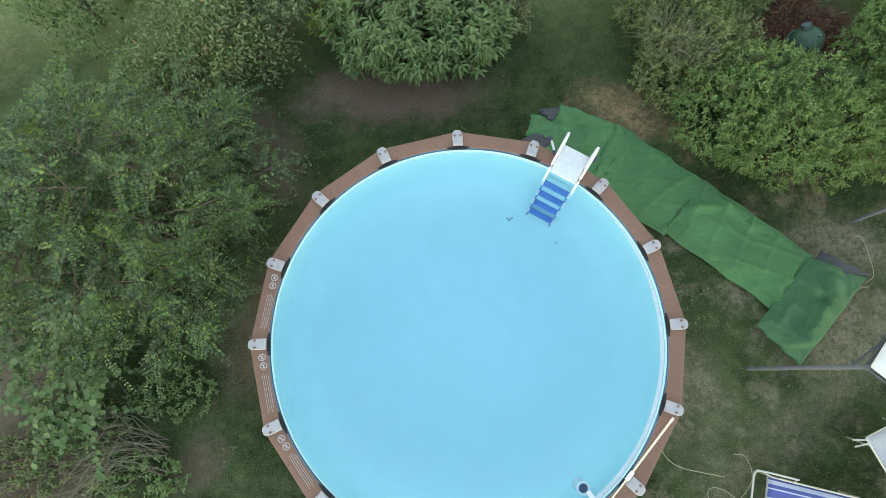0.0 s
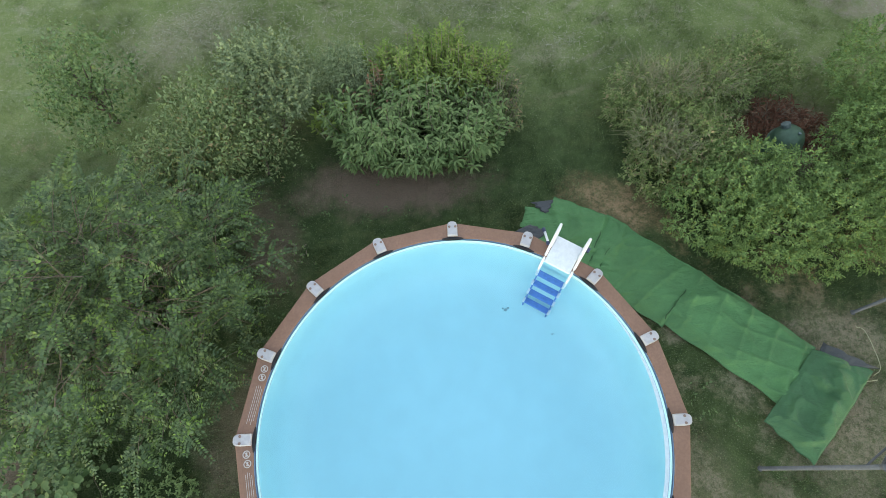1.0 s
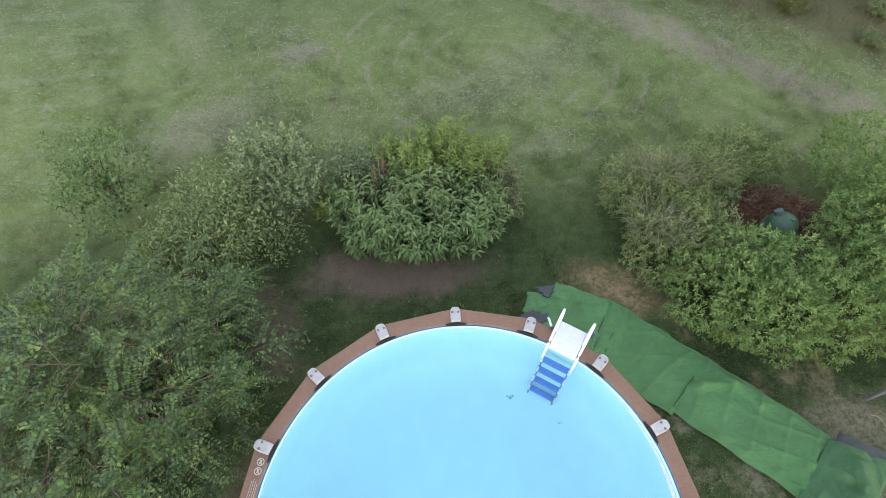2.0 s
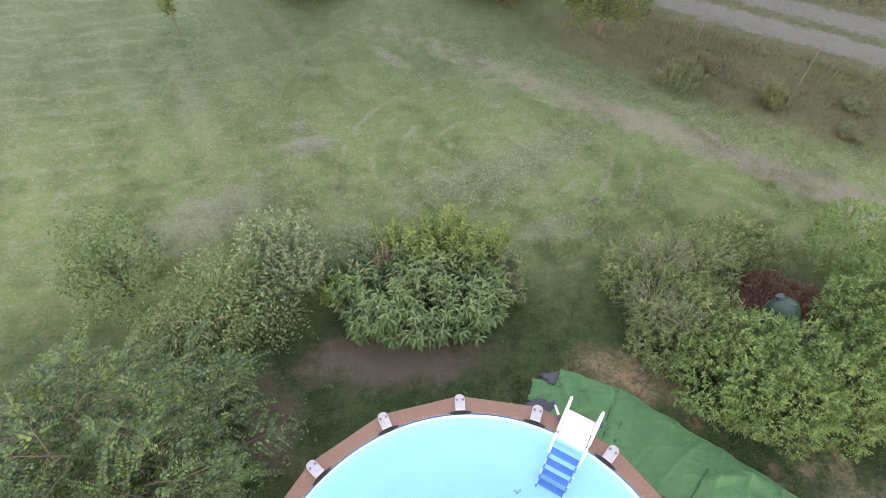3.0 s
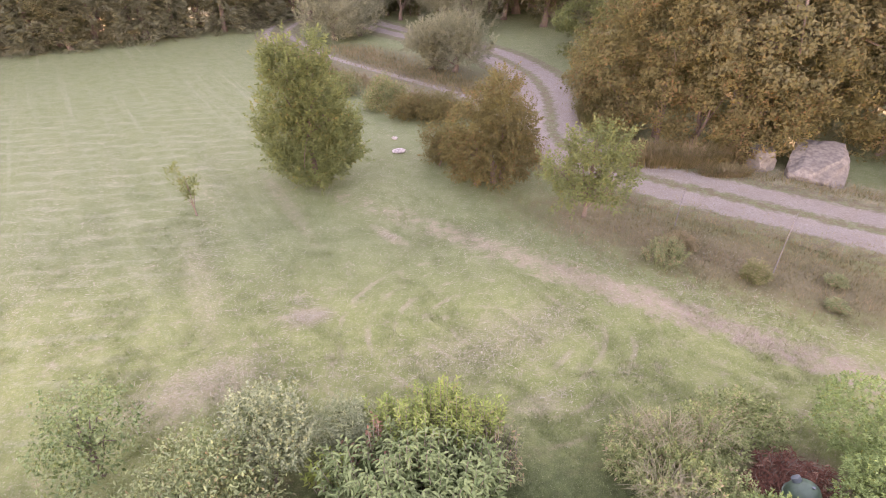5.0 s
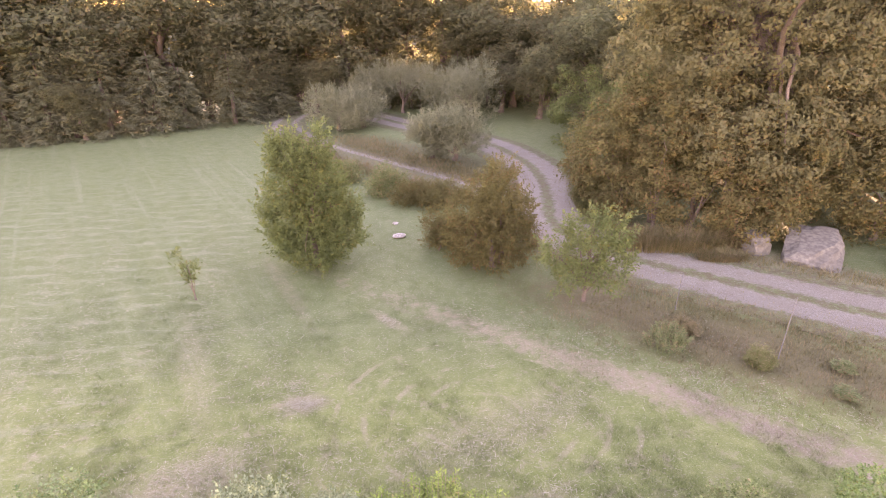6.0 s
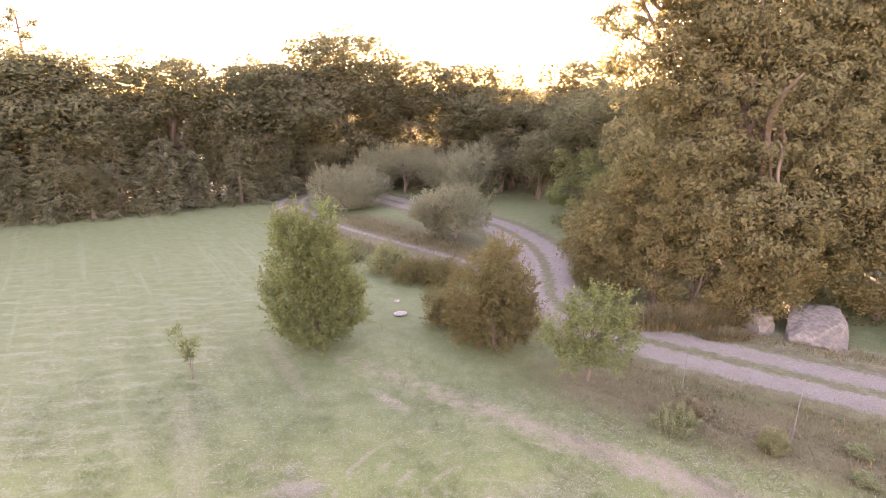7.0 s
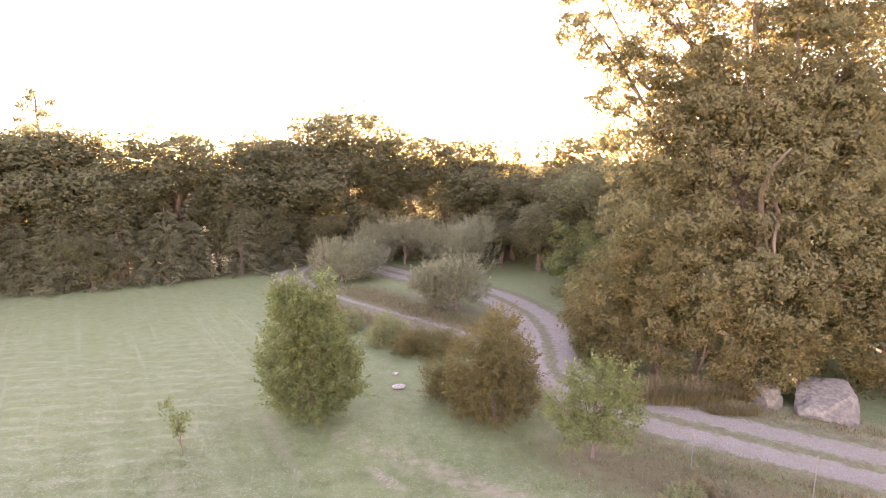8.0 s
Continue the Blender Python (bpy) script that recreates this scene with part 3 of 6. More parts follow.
def road_ribbon(name, line, width, mat, lift, label):
    """A cambered strip of road with hollowed wheel tracks that dips into the ground at its verges."""
    p = smooth_line(line, 0.3)
    t = unit(np.gradient(p, axis=0))
    side = np.c_[t[:, 1], -t[:, 0]]
    us = np.linspace(-1, 1, 17)
    n, k = len(p), len(us)
    P = p[:, None] + side[:, None] * (us * width / 2)[None, :, None]
    Z = lift - 0.03 * us**8 * 1.6 - 0.014 * np.exp(-((np.abs(us) * width / 2 - 0.75) / 0.3) ** 2)
    Z = np.broadcast_to(Z, (n, k)) + 0.006 * np.sin(np.arange(n)[:, None] * 1.1 + us * 5)
    v = np.concatenate([P, Z[..., None]], -1).reshape(-1, 3)
    i = (np.arange(n - 1)[:, None] * k + np.arange(k - 1)[None]).ravel()
    ob = mesh_object(name, v, np.stack([i, i + k, i + k + 1, i + 1], 1), mat, smooth=True)
    across = ob.data.attributes.new("across", "FLOAT", "POINT")
    across.data.foreach_set("value", np.tile(us * width / 2, n).astype(np.float32))
    return tagged(ob, label, "road", kind="structure")


MAIN_ROAD = [(22.0, 9.2), (17.5, 11.2), (14.1, 12.9), (11.8, 14.5), (9.6, 16.1), (7.6, 17.7), (6.1, 19.7), (5.6, 22.0), (6.1, 25.0), (6.5, 28.6), (6.2, 32.5), (4.8, 37.0), (2.4, 40.6), (-1.6, 45.2), (-5.5, 50.5)]
LOWER_ROAD = [(5.4, 24.6), (3.6, 25.6), (1.6, 27.3), (-0.6, 29.8), (-3.8, 33.3), (-6.6, 36.5), (-9.6, 41.5), (-11.2, 45.5), (-10.8, 50.5), (-8.0, 55.0)]
road_ribbon("road", MAIN_ROAD, 4.4, M_GRAVEL, 0.022, "pale gravel farm road with two wheel tracks and a grassy middle")
road_ribbon("road_branch", LOWER_ROAD, 3.4, M_TRACK, 0.016, "narrow two-track branch of the gravel farm road")

# ---- pool ----
M_LINER = plain("pool_liner", (0.338, 0.608, 0.65), 0.45, 0, 3.0, 0.02, 0.02)
M_RAILTOP = plain("brown_rail", (0.20, 0.10, 0.066), 0.6, 0, 30, 0.07, 0.12)
M_CAP = plain("light_grey_plastic", (0.36, 0.345, 0.36), 0.5, 0, 18, 0.06, 0.05)
M_SCREW = plain("brown_screw", (0.2, 0.125, 0.105), 0.5, 0, 60, 0.1)
M_BLACK = plain("black_plastic", (0.006, 0.006, 0.009), 0.8, 0, 60, 0.1)
M_WHITE = plain("white_plastic", (0.62, 0.64, 0.67), 0.4, 0, 16, 0.05, 0.04)
M_BLUE = plain("blue_plastic", (0.06, 0.21, 0.53), 0.4, 0, 20, 0.08)
M_BLUEGREY = plain("blue_grey_metal", (0.2, 0.32, 0.47), 0.5, 0.0, 20, 0.08)
M_STICKER = plain("white_print", (0.40, 0.36, 0.34), 0.6, 0, 40, 0.08)
# pale tone of the skimmer body and of the mimicked reflection strip
M_PALE = plain("pale_skimmer_glint", (0.52, 0.58, 0.64), 0.5, 0, 16, 0.05, 0.04)
M_DEBRIS = plain("brown_scrap", (0.25, 0.4, 0.43), 0.8, 0, 40, 0.15)
M_SLATE = plain("slate_plastic", (0.08, 0.13, 0.21), 0.5, 0, 40, 0.1)
M_HAZE = plain("pale_blue_plastic", (0.33, 0.48, 0.55), 0.45, 0, 20, 0.06)
M_NAVY = plain("navy_plastic", (0.03, 0.045, 0.10), 0.5, 0, 40, 0.1)

POOL_R, RIM_Z, WATER_Z = 2.70, 1.22, 1.10


def wood_wall():
    n = Nodes("wood_print_wall")
    p = n.local()
    g = n.noise(n.mapped(p, scale=(6, 6, 60)), 1.0, 5)
    n.set(Base_Color=n.mix(g, (0.16, 0.075, 0.045), (0.32, 0.16, 0.1)), Roughness=0.5)
    n.bump(g, 0.2, 0.004)
    return n.mat


def water():
    """Still water: it lets light through with a blue tint and mirrors more at grazing angles."""
    n = Nodes("pool_water")
    clear, gloss, both = n.node("ShaderNodeBsdfTransparent"), n.node("ShaderNodeBsdfGlossy"), n.node("ShaderNodeMixShader")
    clear.inputs[0].default_value = (0.78, 0.94, 0.99, 1)
    gloss.inputs["Roughness"].default_value = 0.03
    fresnel = n.node("ShaderNodeFresnel")
    fresnel.inputs[0].default_value = 1.33
    bump = n.node("ShaderNodeBump")
    bump.inputs["Strength"].default_value, bump.inputs["Distance"].default_value = 0.06, 0.02
    n.put(bump.inputs["Height"], n.noise(n.local(), 2.0, 3))
    n.tree.links.new(bump.outputs[0], gloss.inputs["Normal"])
    for a, b in ((fresnel.outputs[0], both.inputs[0]), (clear.outputs[0], both.inputs[1]), (gloss.outputs[0], both.inputs[2]), (both.outputs[0], n.out.inputs[0])):
        n.tree.links.new(a, b)
    return n.mat


M_WALLPRINT, M_WATER = wood_wall(), water()


def polar(r, deg, z):
    return (r * math.cos(radians(deg)), r * math.sin(radians(deg)), z)


def box_bm(sx, sy, sz, bevel=0.004, at=(0, 0, 0)):
    bm = bmesh.new()
    bmesh.ops.create_cube(bm, size=1)
    bmesh.ops.scale(bm, vec=(sx, sy, sz), verts=bm.verts)
    if bevel:
        bmesh.ops.bevel(bm, geom=bm.edges[:], offset=bevel, segments=2, affect="EDGES", profile=0.6)
    bmesh.ops.translate(bm, vec=at, verts=bm.verts)
    return bm


def disc_bm(r, h, seg=24, bevel=0.002, at=(0, 0, 0), r2=None):
    bm = bmesh.new()
    bmesh.ops.create_cone(bm, cap_ends=True, segments=seg, radius1=r, radius2=r if r2 is None else r2, depth=h)
    if bevel:
        rims = [e for e in bm.edges if abs(e.verts[0].co.z - e.verts[1].co.z) < 1e-6]
        bmesh.ops.bevel(bm, geom=rims, offset=bevel, segments=2, affect="EDGES", profile=0.6)
    bmesh.ops.translate(bm, vec=at, verts=bm.verts)
    return bm


def ring_bm(r_in, r_out, z0, z1, seg=96, at=(0, 0)):
    """A flat ring of rectangular section."""
    bm = bmesh.new()
    loops = []
    for k in range(seg):
        a = 2 * math.pi * k / seg
        loops.append([bm.verts.new((at[0] + r * math.cos(a), at[1] + r * math.sin(a), z)) for r, z in ((r_in, z0), (r_out, z0), (r_out, z1), (r_in, z1))])
    for k in range(seg):
        a, b = loops[k], loops[(k + 1) % seg]
        for j in range(4):
            bm.faces.new((a[j], a[(j + 1) % 4], b[(j + 1) % 4], b[j]))
    return bm


def rail_bm(deg0, deg1):
    """Top rail between two posts: straight outer side, inner side bowed along the liner, with shallow long grooves."""
    bm = bmesh.new()
    a0, a1 = radians(deg0), radians(deg1)
    o0, o1 = Vector((math.cos(a0), math.sin(a0), 0)), Vector((math.cos(a1), math.sin(a1), 0))
    rows = []
    # section across the rail, from the inner side to the outer
    section = [(0.0, -0.03), (0.0, 0.0), (0.06, 0.006), (0.31, 0.008), (0.33, 0.0066), (0.35, 0.008), (0.65, 0.008), (0.67, 0.0066), (0.69, 0.008), (0.94, 0.006), (1.0, 0.0), (1.0, -0.05)]
    for k in range(9):
        s = k / 8
        a = a0 + (a1 - a0) * s
        inner = Vector((math.cos(a), math.sin(a), 0)) * 2.572
        outer = (o0 * (1 - s) + o1 * s) * 2.81
        rows.append([bm.verts.new(inner.lerp(outer, u) + Vector((0, 0, RIM_Z + z))) for u, z in section])
    m = len(section)
    for p, q in zip(rows, rows[1:]):
        for j in range(m):
            bm.faces.new((p[j], p[(j + 1) % m], q[(j + 1) % m], q[j]))
    bm.faces.new(rows[0])
    bm.faces.new(rows[-1])
    return bm


def cap_bm():
    """Post cap in its own frame, x outward: a rounded tongue, domed and drooping at the outer end."""
    bm = bmesh.new()
    outline = [(-0.125, 0.078), (-0.11, 0.083), (0.03, 0.085), (0.09, 0.078), (0.125, 0.06), (0.142, 0.03)]
    outline = outline + [(x, -y) for x, y in reversed(outline)]
    levels = [(1.0, -0.05), (1.0, 0.012), (0.95, 0.026), (0.82, 0.034)]
    rings = [[bm.verts.new((x * s * 0.88, y * s * 0.86, z - max(0, x - 0.05) * 0.15)) for x, y in outline] for s, z in levels]
    n = len(outline)
    for a, b in zip(rings, rings[1:]):
        for j in range(n):
            bm.faces.new((a[j], a[(j + 1) % n], b[(j + 1) % n], b[j]))
    bm.faces.new(rings[-1])
    bm.faces.new(rings[0][::-1])
    return bm


def build_pool():
    pool = root("swimming_pool", (0, 0, 0), "round above-ground pool with brown wood-look rim, full of water", "swimming pool")
    # the liner sags in a wide cove from the wall to the floor
    profile = [(2.546, RIM_Z - 0.02), (2.546, 0.86), (2.525, 0.68), (2.465, 0.5), (2.35, 0.34), (2.15, 0.21), (1.8, 0.12), (1.3, 0.065), (0.7, 0.05), (0.02, 0.045)]
    bm = bmesh.new()
    rings = [[bm.verts.new(polar(r, 360 * k / 128, z)) for k in range(128)] for r, z in profile]
    for a, b in zip(rings, rings[1:]):
        for k in range(128):
            bm.faces.new((a[k], b[k], b[(k + 1) % 128], a[(k + 1) % 128]))
    bm.faces.new(rings[-1])
    part("liner", bm, M_LINER, pool, "pale-blue vinyl liner", smooth=True)
    # white strip mimics a reflection along part of the wall, tapering at both ends
    bm = bmesh.new()
    rows = []
    for k in range(81):
        s = k / 80
        wide = 0.004 + 0.044 * min(1.0, 5 * s, 5 * (1 - s))
        deg = -128 + 166 * s
        rows.append([bm.verts.new(polar(r, deg, z)) for r, z in ((2.545 - wide, WATER_Z + 0.002), (2.545, WATER_Z + 0.002), (2.545, WATER_Z + 0.016), (2.545 - wide, WATER_Z + 0.014))])
    for a, b in zip(rows, rows[1:]):
        for j in range(4):
            bm.faces.new((a[j], a[(j + 1) % 4], b[(j + 1) % 4], b[j]))
    bm.faces.new(rows[0][::-1])
    bm.faces.new(rows[-1])
    part("glint_strip", bm, M_PALE, pool, "white strip at the water, a reflection made as a solid band")
    bm = bmesh.new()
    rings = [[bm.verts.new(polar(r, 360 * k / 128, z)) for k in range(128)] for r, z in ((2.60, RIM_Z - 0.012), (2.576, RIM_Z - 0.010), (2.543, WATER_Z + 0.0165), (2.56, WATER_Z + 0.004))]
    for j in range(4):
        a, b = rings[j], rings[(j + 1) % 4]
        for k in range(128):
            bm.faces.new((a[k], a[(k + 1) % 128], b[(k + 1) % 128], b[k]))
    part("inner_rail", bm, M_BLUEGREY, pool, "blue-grey track inside the rim")
    bm = bmesh.new()
    bmesh.ops.create_circle(bm, cap_ends=True, segments=128, radius=2.546)
    bmesh.ops.translate(bm, vec=(0, 0, WATER_Z), verts=bm.verts)
    surface = part("water_surface", bm, M_WATER, pool, "clear still pale-blue pool water")
    surface.visible_shadow = False
    for k in range(16):
        a0 = 90 - 22.5 * k
        part("rim_rail", rail_bm(a0, a0 - 22.5), M_RAILTOP, pool)
        mid = radians(a0 - 11.25)
        wall = box_bm(0.012, 1.062, 1.16, 0.002, (0, 0, 0.6))
        bmesh.ops.transform(wall, matrix=Matrix.Rotation(mid, 4, "Z") @ Matrix.Translation((2.63, 0, 0)), verts=wall.verts)
        part("wall_panel", wall, M_WALLPRINT, pool)
    first = None
    for k in range(16):
        m = Matrix.Rotation(radians(90 - 22.5 * k), 4, "Z")
        post = box_bm(0.10, 0.12, 1.19, 0.012, (2.70, 0, 0.585))
        bmesh.ops.transform(post, matrix=m, verts=post.verts)
        part("post", post, M_CAP, pool)
        cap = cap_bm()
        bmesh.ops.translate(cap, vec=(POOL_R + 0.005, 0, RIM_Z + 0.012), verts=cap.verts)
        bmesh.ops.transform(cap, matrix=m, verts=cap.verts)
        ob = part("post_cap", cap, M_CAP, pool, smooth=False)
        for side in (-0.042, 0.042):
            s = disc_bm(0.018, 0.008, 12, 0.002, (POOL_R + 0.035, side, RIM_Z + 0.045))
            bmesh.ops.transform(s, matrix=m, verts=s.verts)
            part("screw", s, M_SCREW, ob)
        # black joint shield below the cap, a lens on the inner side of the rim
        sh = bmesh.new()
        outer, inner = [], []
        for j in range(13):
            y = -0.15 + 0.30 * j / 12
            bow = 1 - (y / 0.15) ** 2
            base = 2.572 - y * y / 5.1
            outer.append((base + 0.02 * bow, y))
            inner.append((base - 0.001 - 0.014 * bow, y))
        lo = [sh.verts.new((x, y, RIM_Z - 0.03)) for x, y in outer + inner[::-1]]
        hi = [sh.verts.new((x, y, RIM_Z + 0.012)) for x, y in outer + inner[::-1]]
        sh.faces.new(hi)
        sh.faces.new(lo[::-1])
        for j in range(len(lo)):
            sh.faces.new((lo[j], lo[(j + 1) % len(lo)], hi[(j + 1) % len(lo)], hi[j]))
        bmesh.ops.transform(sh, matrix=m, verts=sh.verts)
        part("joint_shield", sh, M_BLACK, pool)
    # warning prints on three of the rails: two ringed signs with a stroke, and lines of small print
    for k in (10, 11, 12):
        a0, a1 = radians(90 - 22.5 * (k + 1)), radians(90 - 22.5 * k)
        p0, p1 = Vector(polar(2.68, 90 - 22.5 * (k + 1), 0)), Vector(polar(2.68, 90 - 22.5 * k, 0))
        d = (p1 - p0).normalized()
        turn = math.atan2(d.y, d.x)
        z = RIM_Z + 0.0095
        for u in (0.165, 0.27):
            c = p0.lerp(p1, u)
            bm = ring_bm(0.036, 0.047, 0, 0.003, 28)
            bar = box_bm(0.078, 0.012, 0.003, 0, (0, 0, 0.0015))
            bmesh.ops.rotate(bar, matrix=Matrix.Rotation(turn + radians(35), 3, "Z"), verts=bar.verts)
            fig = box_bm(0.05, 0.016, 0.0028, 0, (0, 0, 0.0014))
            bmesh.ops.rotate(fig, matrix=Matrix.Rotation(turn - radians(20), 3, "Z"), verts=fig.verts)
            for extra in (bar, fig):
                tmp = bpy.data.meshes.new("tmp")
                extra.to_mesh(tmp)
                extra.free()
                bm.from_mesh(tmp)
                bpy.data.meshes.remove(tmp)
            bmesh.ops.translate(bm, vec=(c.x, c.y, z), verts=bm.verts)
            part("warning_sign", bm, M_STICKER, pool, "white printed ring with a stroke through it")
        for off, a, b in ((-0.036, 0.38, 0.82), (-0.012, 0.36, 0.80), (0.014, 0.37, 0.83), (0.037, 0.40, 0.78)):
            q0, q1 = p0.lerp(p1, a), p0.lerp(p1, b)
            c = (q0 + q1) / 2 + Vector((-d.y, d.x, 0)) * off
            bm = box_bm((q1 - q0).length, 0.005, 0.002, 0)
            bmesh.ops.rotate(bm, matrix=Matrix.Rotation(turn, 3, "Z"), verts=bm.verts)
            bmesh.ops.translate(bm, vec=(c.x, c.y, z + 0.001), verts=bm.verts)
            part("print_line", bm, M_STICKER, pool)
    return pool


build_pool()


def tube_part(name, points, radius, mat, parent, label="", sides=10):
    v, f = tube(points, radius, sides)
    return mesh_object(name, v, f, mat, parent, label, smooth=True)


def build_ladder():
    """Local frame: x outward from the pool's centre, y along the rim."""
    deg, c = 57.5, -0.078
    lad = root("pool_ladder", (0, 0, 0), "white plastic pool ladder with blue steps over the rim", "ladder", turn=deg)
    plate = box_bm(0.44, 0.38, 0.035, 0.012, (2.68, c, 1.30))
    part("platform", plate, M_WHITE, lad)
    for s in (-1, 1):
        y = c + s * 0.212
        line = smooth_line([(2.39, y, 0.98), (2.42, y, 1.12), (2.50, y, 1.32), (2.63, y, 1.56), (2.74, y, 1.70), (2.83, y, 1.74), (2.89, y, 1.66), (2.93, y, 1.40), (3.02, y, 0.7), (3.12, y, 0.0)], 0.06)
        tube_part("hand_rail", line, 0.0185, M_WHITE, lad)
        tube_part("inner_leg", [(2.385, y - s * 0.02, 0.98), (2.28, y - s * 0.02, 0.6), (2.09, y - s * 0.02, 0.1)], 0.012, M_BLUE, lad)
        part("side_panel", box_bm(0.20, 0.016, 0.22, 0.007, (2.80, c + s * 0.198, 1.42)), M_WHITE, lad)
    for k in range(4):
        z, r = 1.0 - 0.22 * k, 2.395 - 0.075 * k
        step = box_bm(0.092, 0.43, 0.03, 0.008, (r, c, z))
        ob = part("step", step, M_BLUE, lad, "blue plastic step under water")
        for s in (-1, 1):
            part("step_end", box_bm(0.08, 0.035, 0.05, 0.01, (r - 0.012, c + s * 0.205, z + 0.015)), M_WHITE, ob)
    for k in range(4):
        part("outer_step", box_bm(0.11, 0.40, 0.03, 0.008, (2.97 + 0.045 * k, c, 1.02 - 0.27 * k)), M_BLUE, lad)
    tube_part("lock_lever", [(2.78, 0.20, 1.25), (2.90, 0.31, 1.25)], 0.018, M_WHITE, lad)
    tube_part("lever_grip", [(2.89, 0.30, 1.25), (2.93, 0.345, 1.25)], 0.026, M_NAVY, lad)
    tube_part("lever_grip", [(2.74, 0.17, 1.24), (2.78, 0.20, 1.25)], 0.026, M_NAVY, lad)
    part("side_bolt", box_bm(0.07, 0.06, 0.05, 0.01, (2.93, c - 0.26, 1.26)), M_NAVY, lad)


build_ladder()


def build_skimmer():
    a = math.degrees(math.atan2(-1.94, 1.31))
    sk = root("pool_skimmer", (0, 0, 0), "white floating surface skimmer hung on the pool wall", "skimmer", turn=a)
    part("collar", ring_bm(0.058, 0.085, 1.06, 1.118, 32, (2.33, 0)), M_HAZE, sk)
    part("basket", disc_bm(0.062, 0.03, 28, 0.002, (2.33, 0, 1.085)), M_SLATE, sk)
    part("body", disc_bm(0.085, 0.22, 24, 0.01, (2.33, 0, 0.94), 0.08), M_PALE, sk)
    part("arm", box_bm(0.17, 0.06, 0.03, 0.008, (2.47, 0.02, 1.12)), M_WHITE, sk)
    part("hook", box_bm(0.03, 0.09, 0.16, 0.006, (2.535, 0.02, 1.17)), M_WHITE, sk)


build_skimmer()

for x, y, turn in ((0.78, 1.79, 20), (1.49, 1.40, 75)):
    v, f = discs(np.array([(0, 0, 0.0), (0.045, 0.01, 0.004), (-0.03, 0.035, 0.003)]), np.array([(0.1, 0, 1.0), (0, 0.2, 1.0), (0.1, 0.1, 1.0)]), np.array([0.026, 0.018, 0.015]))
    ob = mesh_object("fallen_leaf", v, f, M_DEBRIS)
    ob.matrix_world = pose(x, y, 0.175, 0, 0, turn)
    tagged(ob, "brown leaf scrap sunk to the pool floor", "leaf", "leaf scraps in the pool")

M_CREAM = plain("cream_tube", (0.66, 0.64, 0.52), 0.4, 0, 40, 0.08)
pole = root("telescopic_pole", (0, 0, 0), "cream telescopic pool pole lying on the rim", "pole")
tube_part("outer_tube", [(2.42, -1.18, 1.285), (1.83, -1.79, 1.285)], 0.0135, M_CREAM, pole)
tube_part("clamp", [(1.88, -1.74, 1.285), (1.79, -1.83, 1.285)], 0.027, M_WHITE, pole)
tube_part("inner_tube", [(1.80, -1.82, 1.285), (0.55, -3.06, 1.285)], 0.0105, M_CREAM, pole)
tube_part("end_cap", [(2.455, -1.145, 1.285), (2.41, -1.19, 1.285)], 0.016, M_WHITE, pole)


# ---- green ground cloth ----
def cloth_material(name, color):
    n = Nodes(name)
    p = n.local()
    weave = n.noise(p, 90, 3)
    broad = n.noise(p, 2.2, 5)
    col = n.mix(n.span(broad, 0.3, 0.75), color, tuple(c * 1.35 for c in color))
    col = n.mix(n.span(weave, 0.3, 0.7, 0, 0.4), col, tuple(c * 0.6 for c in color))
    col = n.mix(n.span(n.noise(p, 6, 5), 0.6, 0.8, 0, 0.12), col, (0.13, 0.12, 0.07))
    n.set(Base_Color=col, Roughness=0.8)
    crease = n.math("ABSOLUTE", n.math("SUBTRACT", n.noise(n.mapped(p, rot=(0, 0, 25), scale=(1, 2.2, 1)), 2.4, 4, 0.55), 0.5))
    crease = n.math("ADD", n.span(crease, 0.0, 0.14), n.math("MULTIPLY", n.noise(p, 3.5, 3), 0.4))
    n.bump(n.math("ADD", crease, n.math("MULTIPLY", weave, 0.04)), 0.32, 0.035)
    return n.mat


M_CLOTH = cloth_material("green_fabric", (0.05, 0.158, 0.056))
# the folded flap gets a darker green than the other panels
M_FLAP = cloth_material("dark_flap_fabric", (0.036, 0.118, 0.05))
M_SEAM = cloth_material("dark_seam", (0.018, 0.07, 0.022))
M_SHEET = cloth_material("grey_sheet", (0.055, 0.058, 0.062))


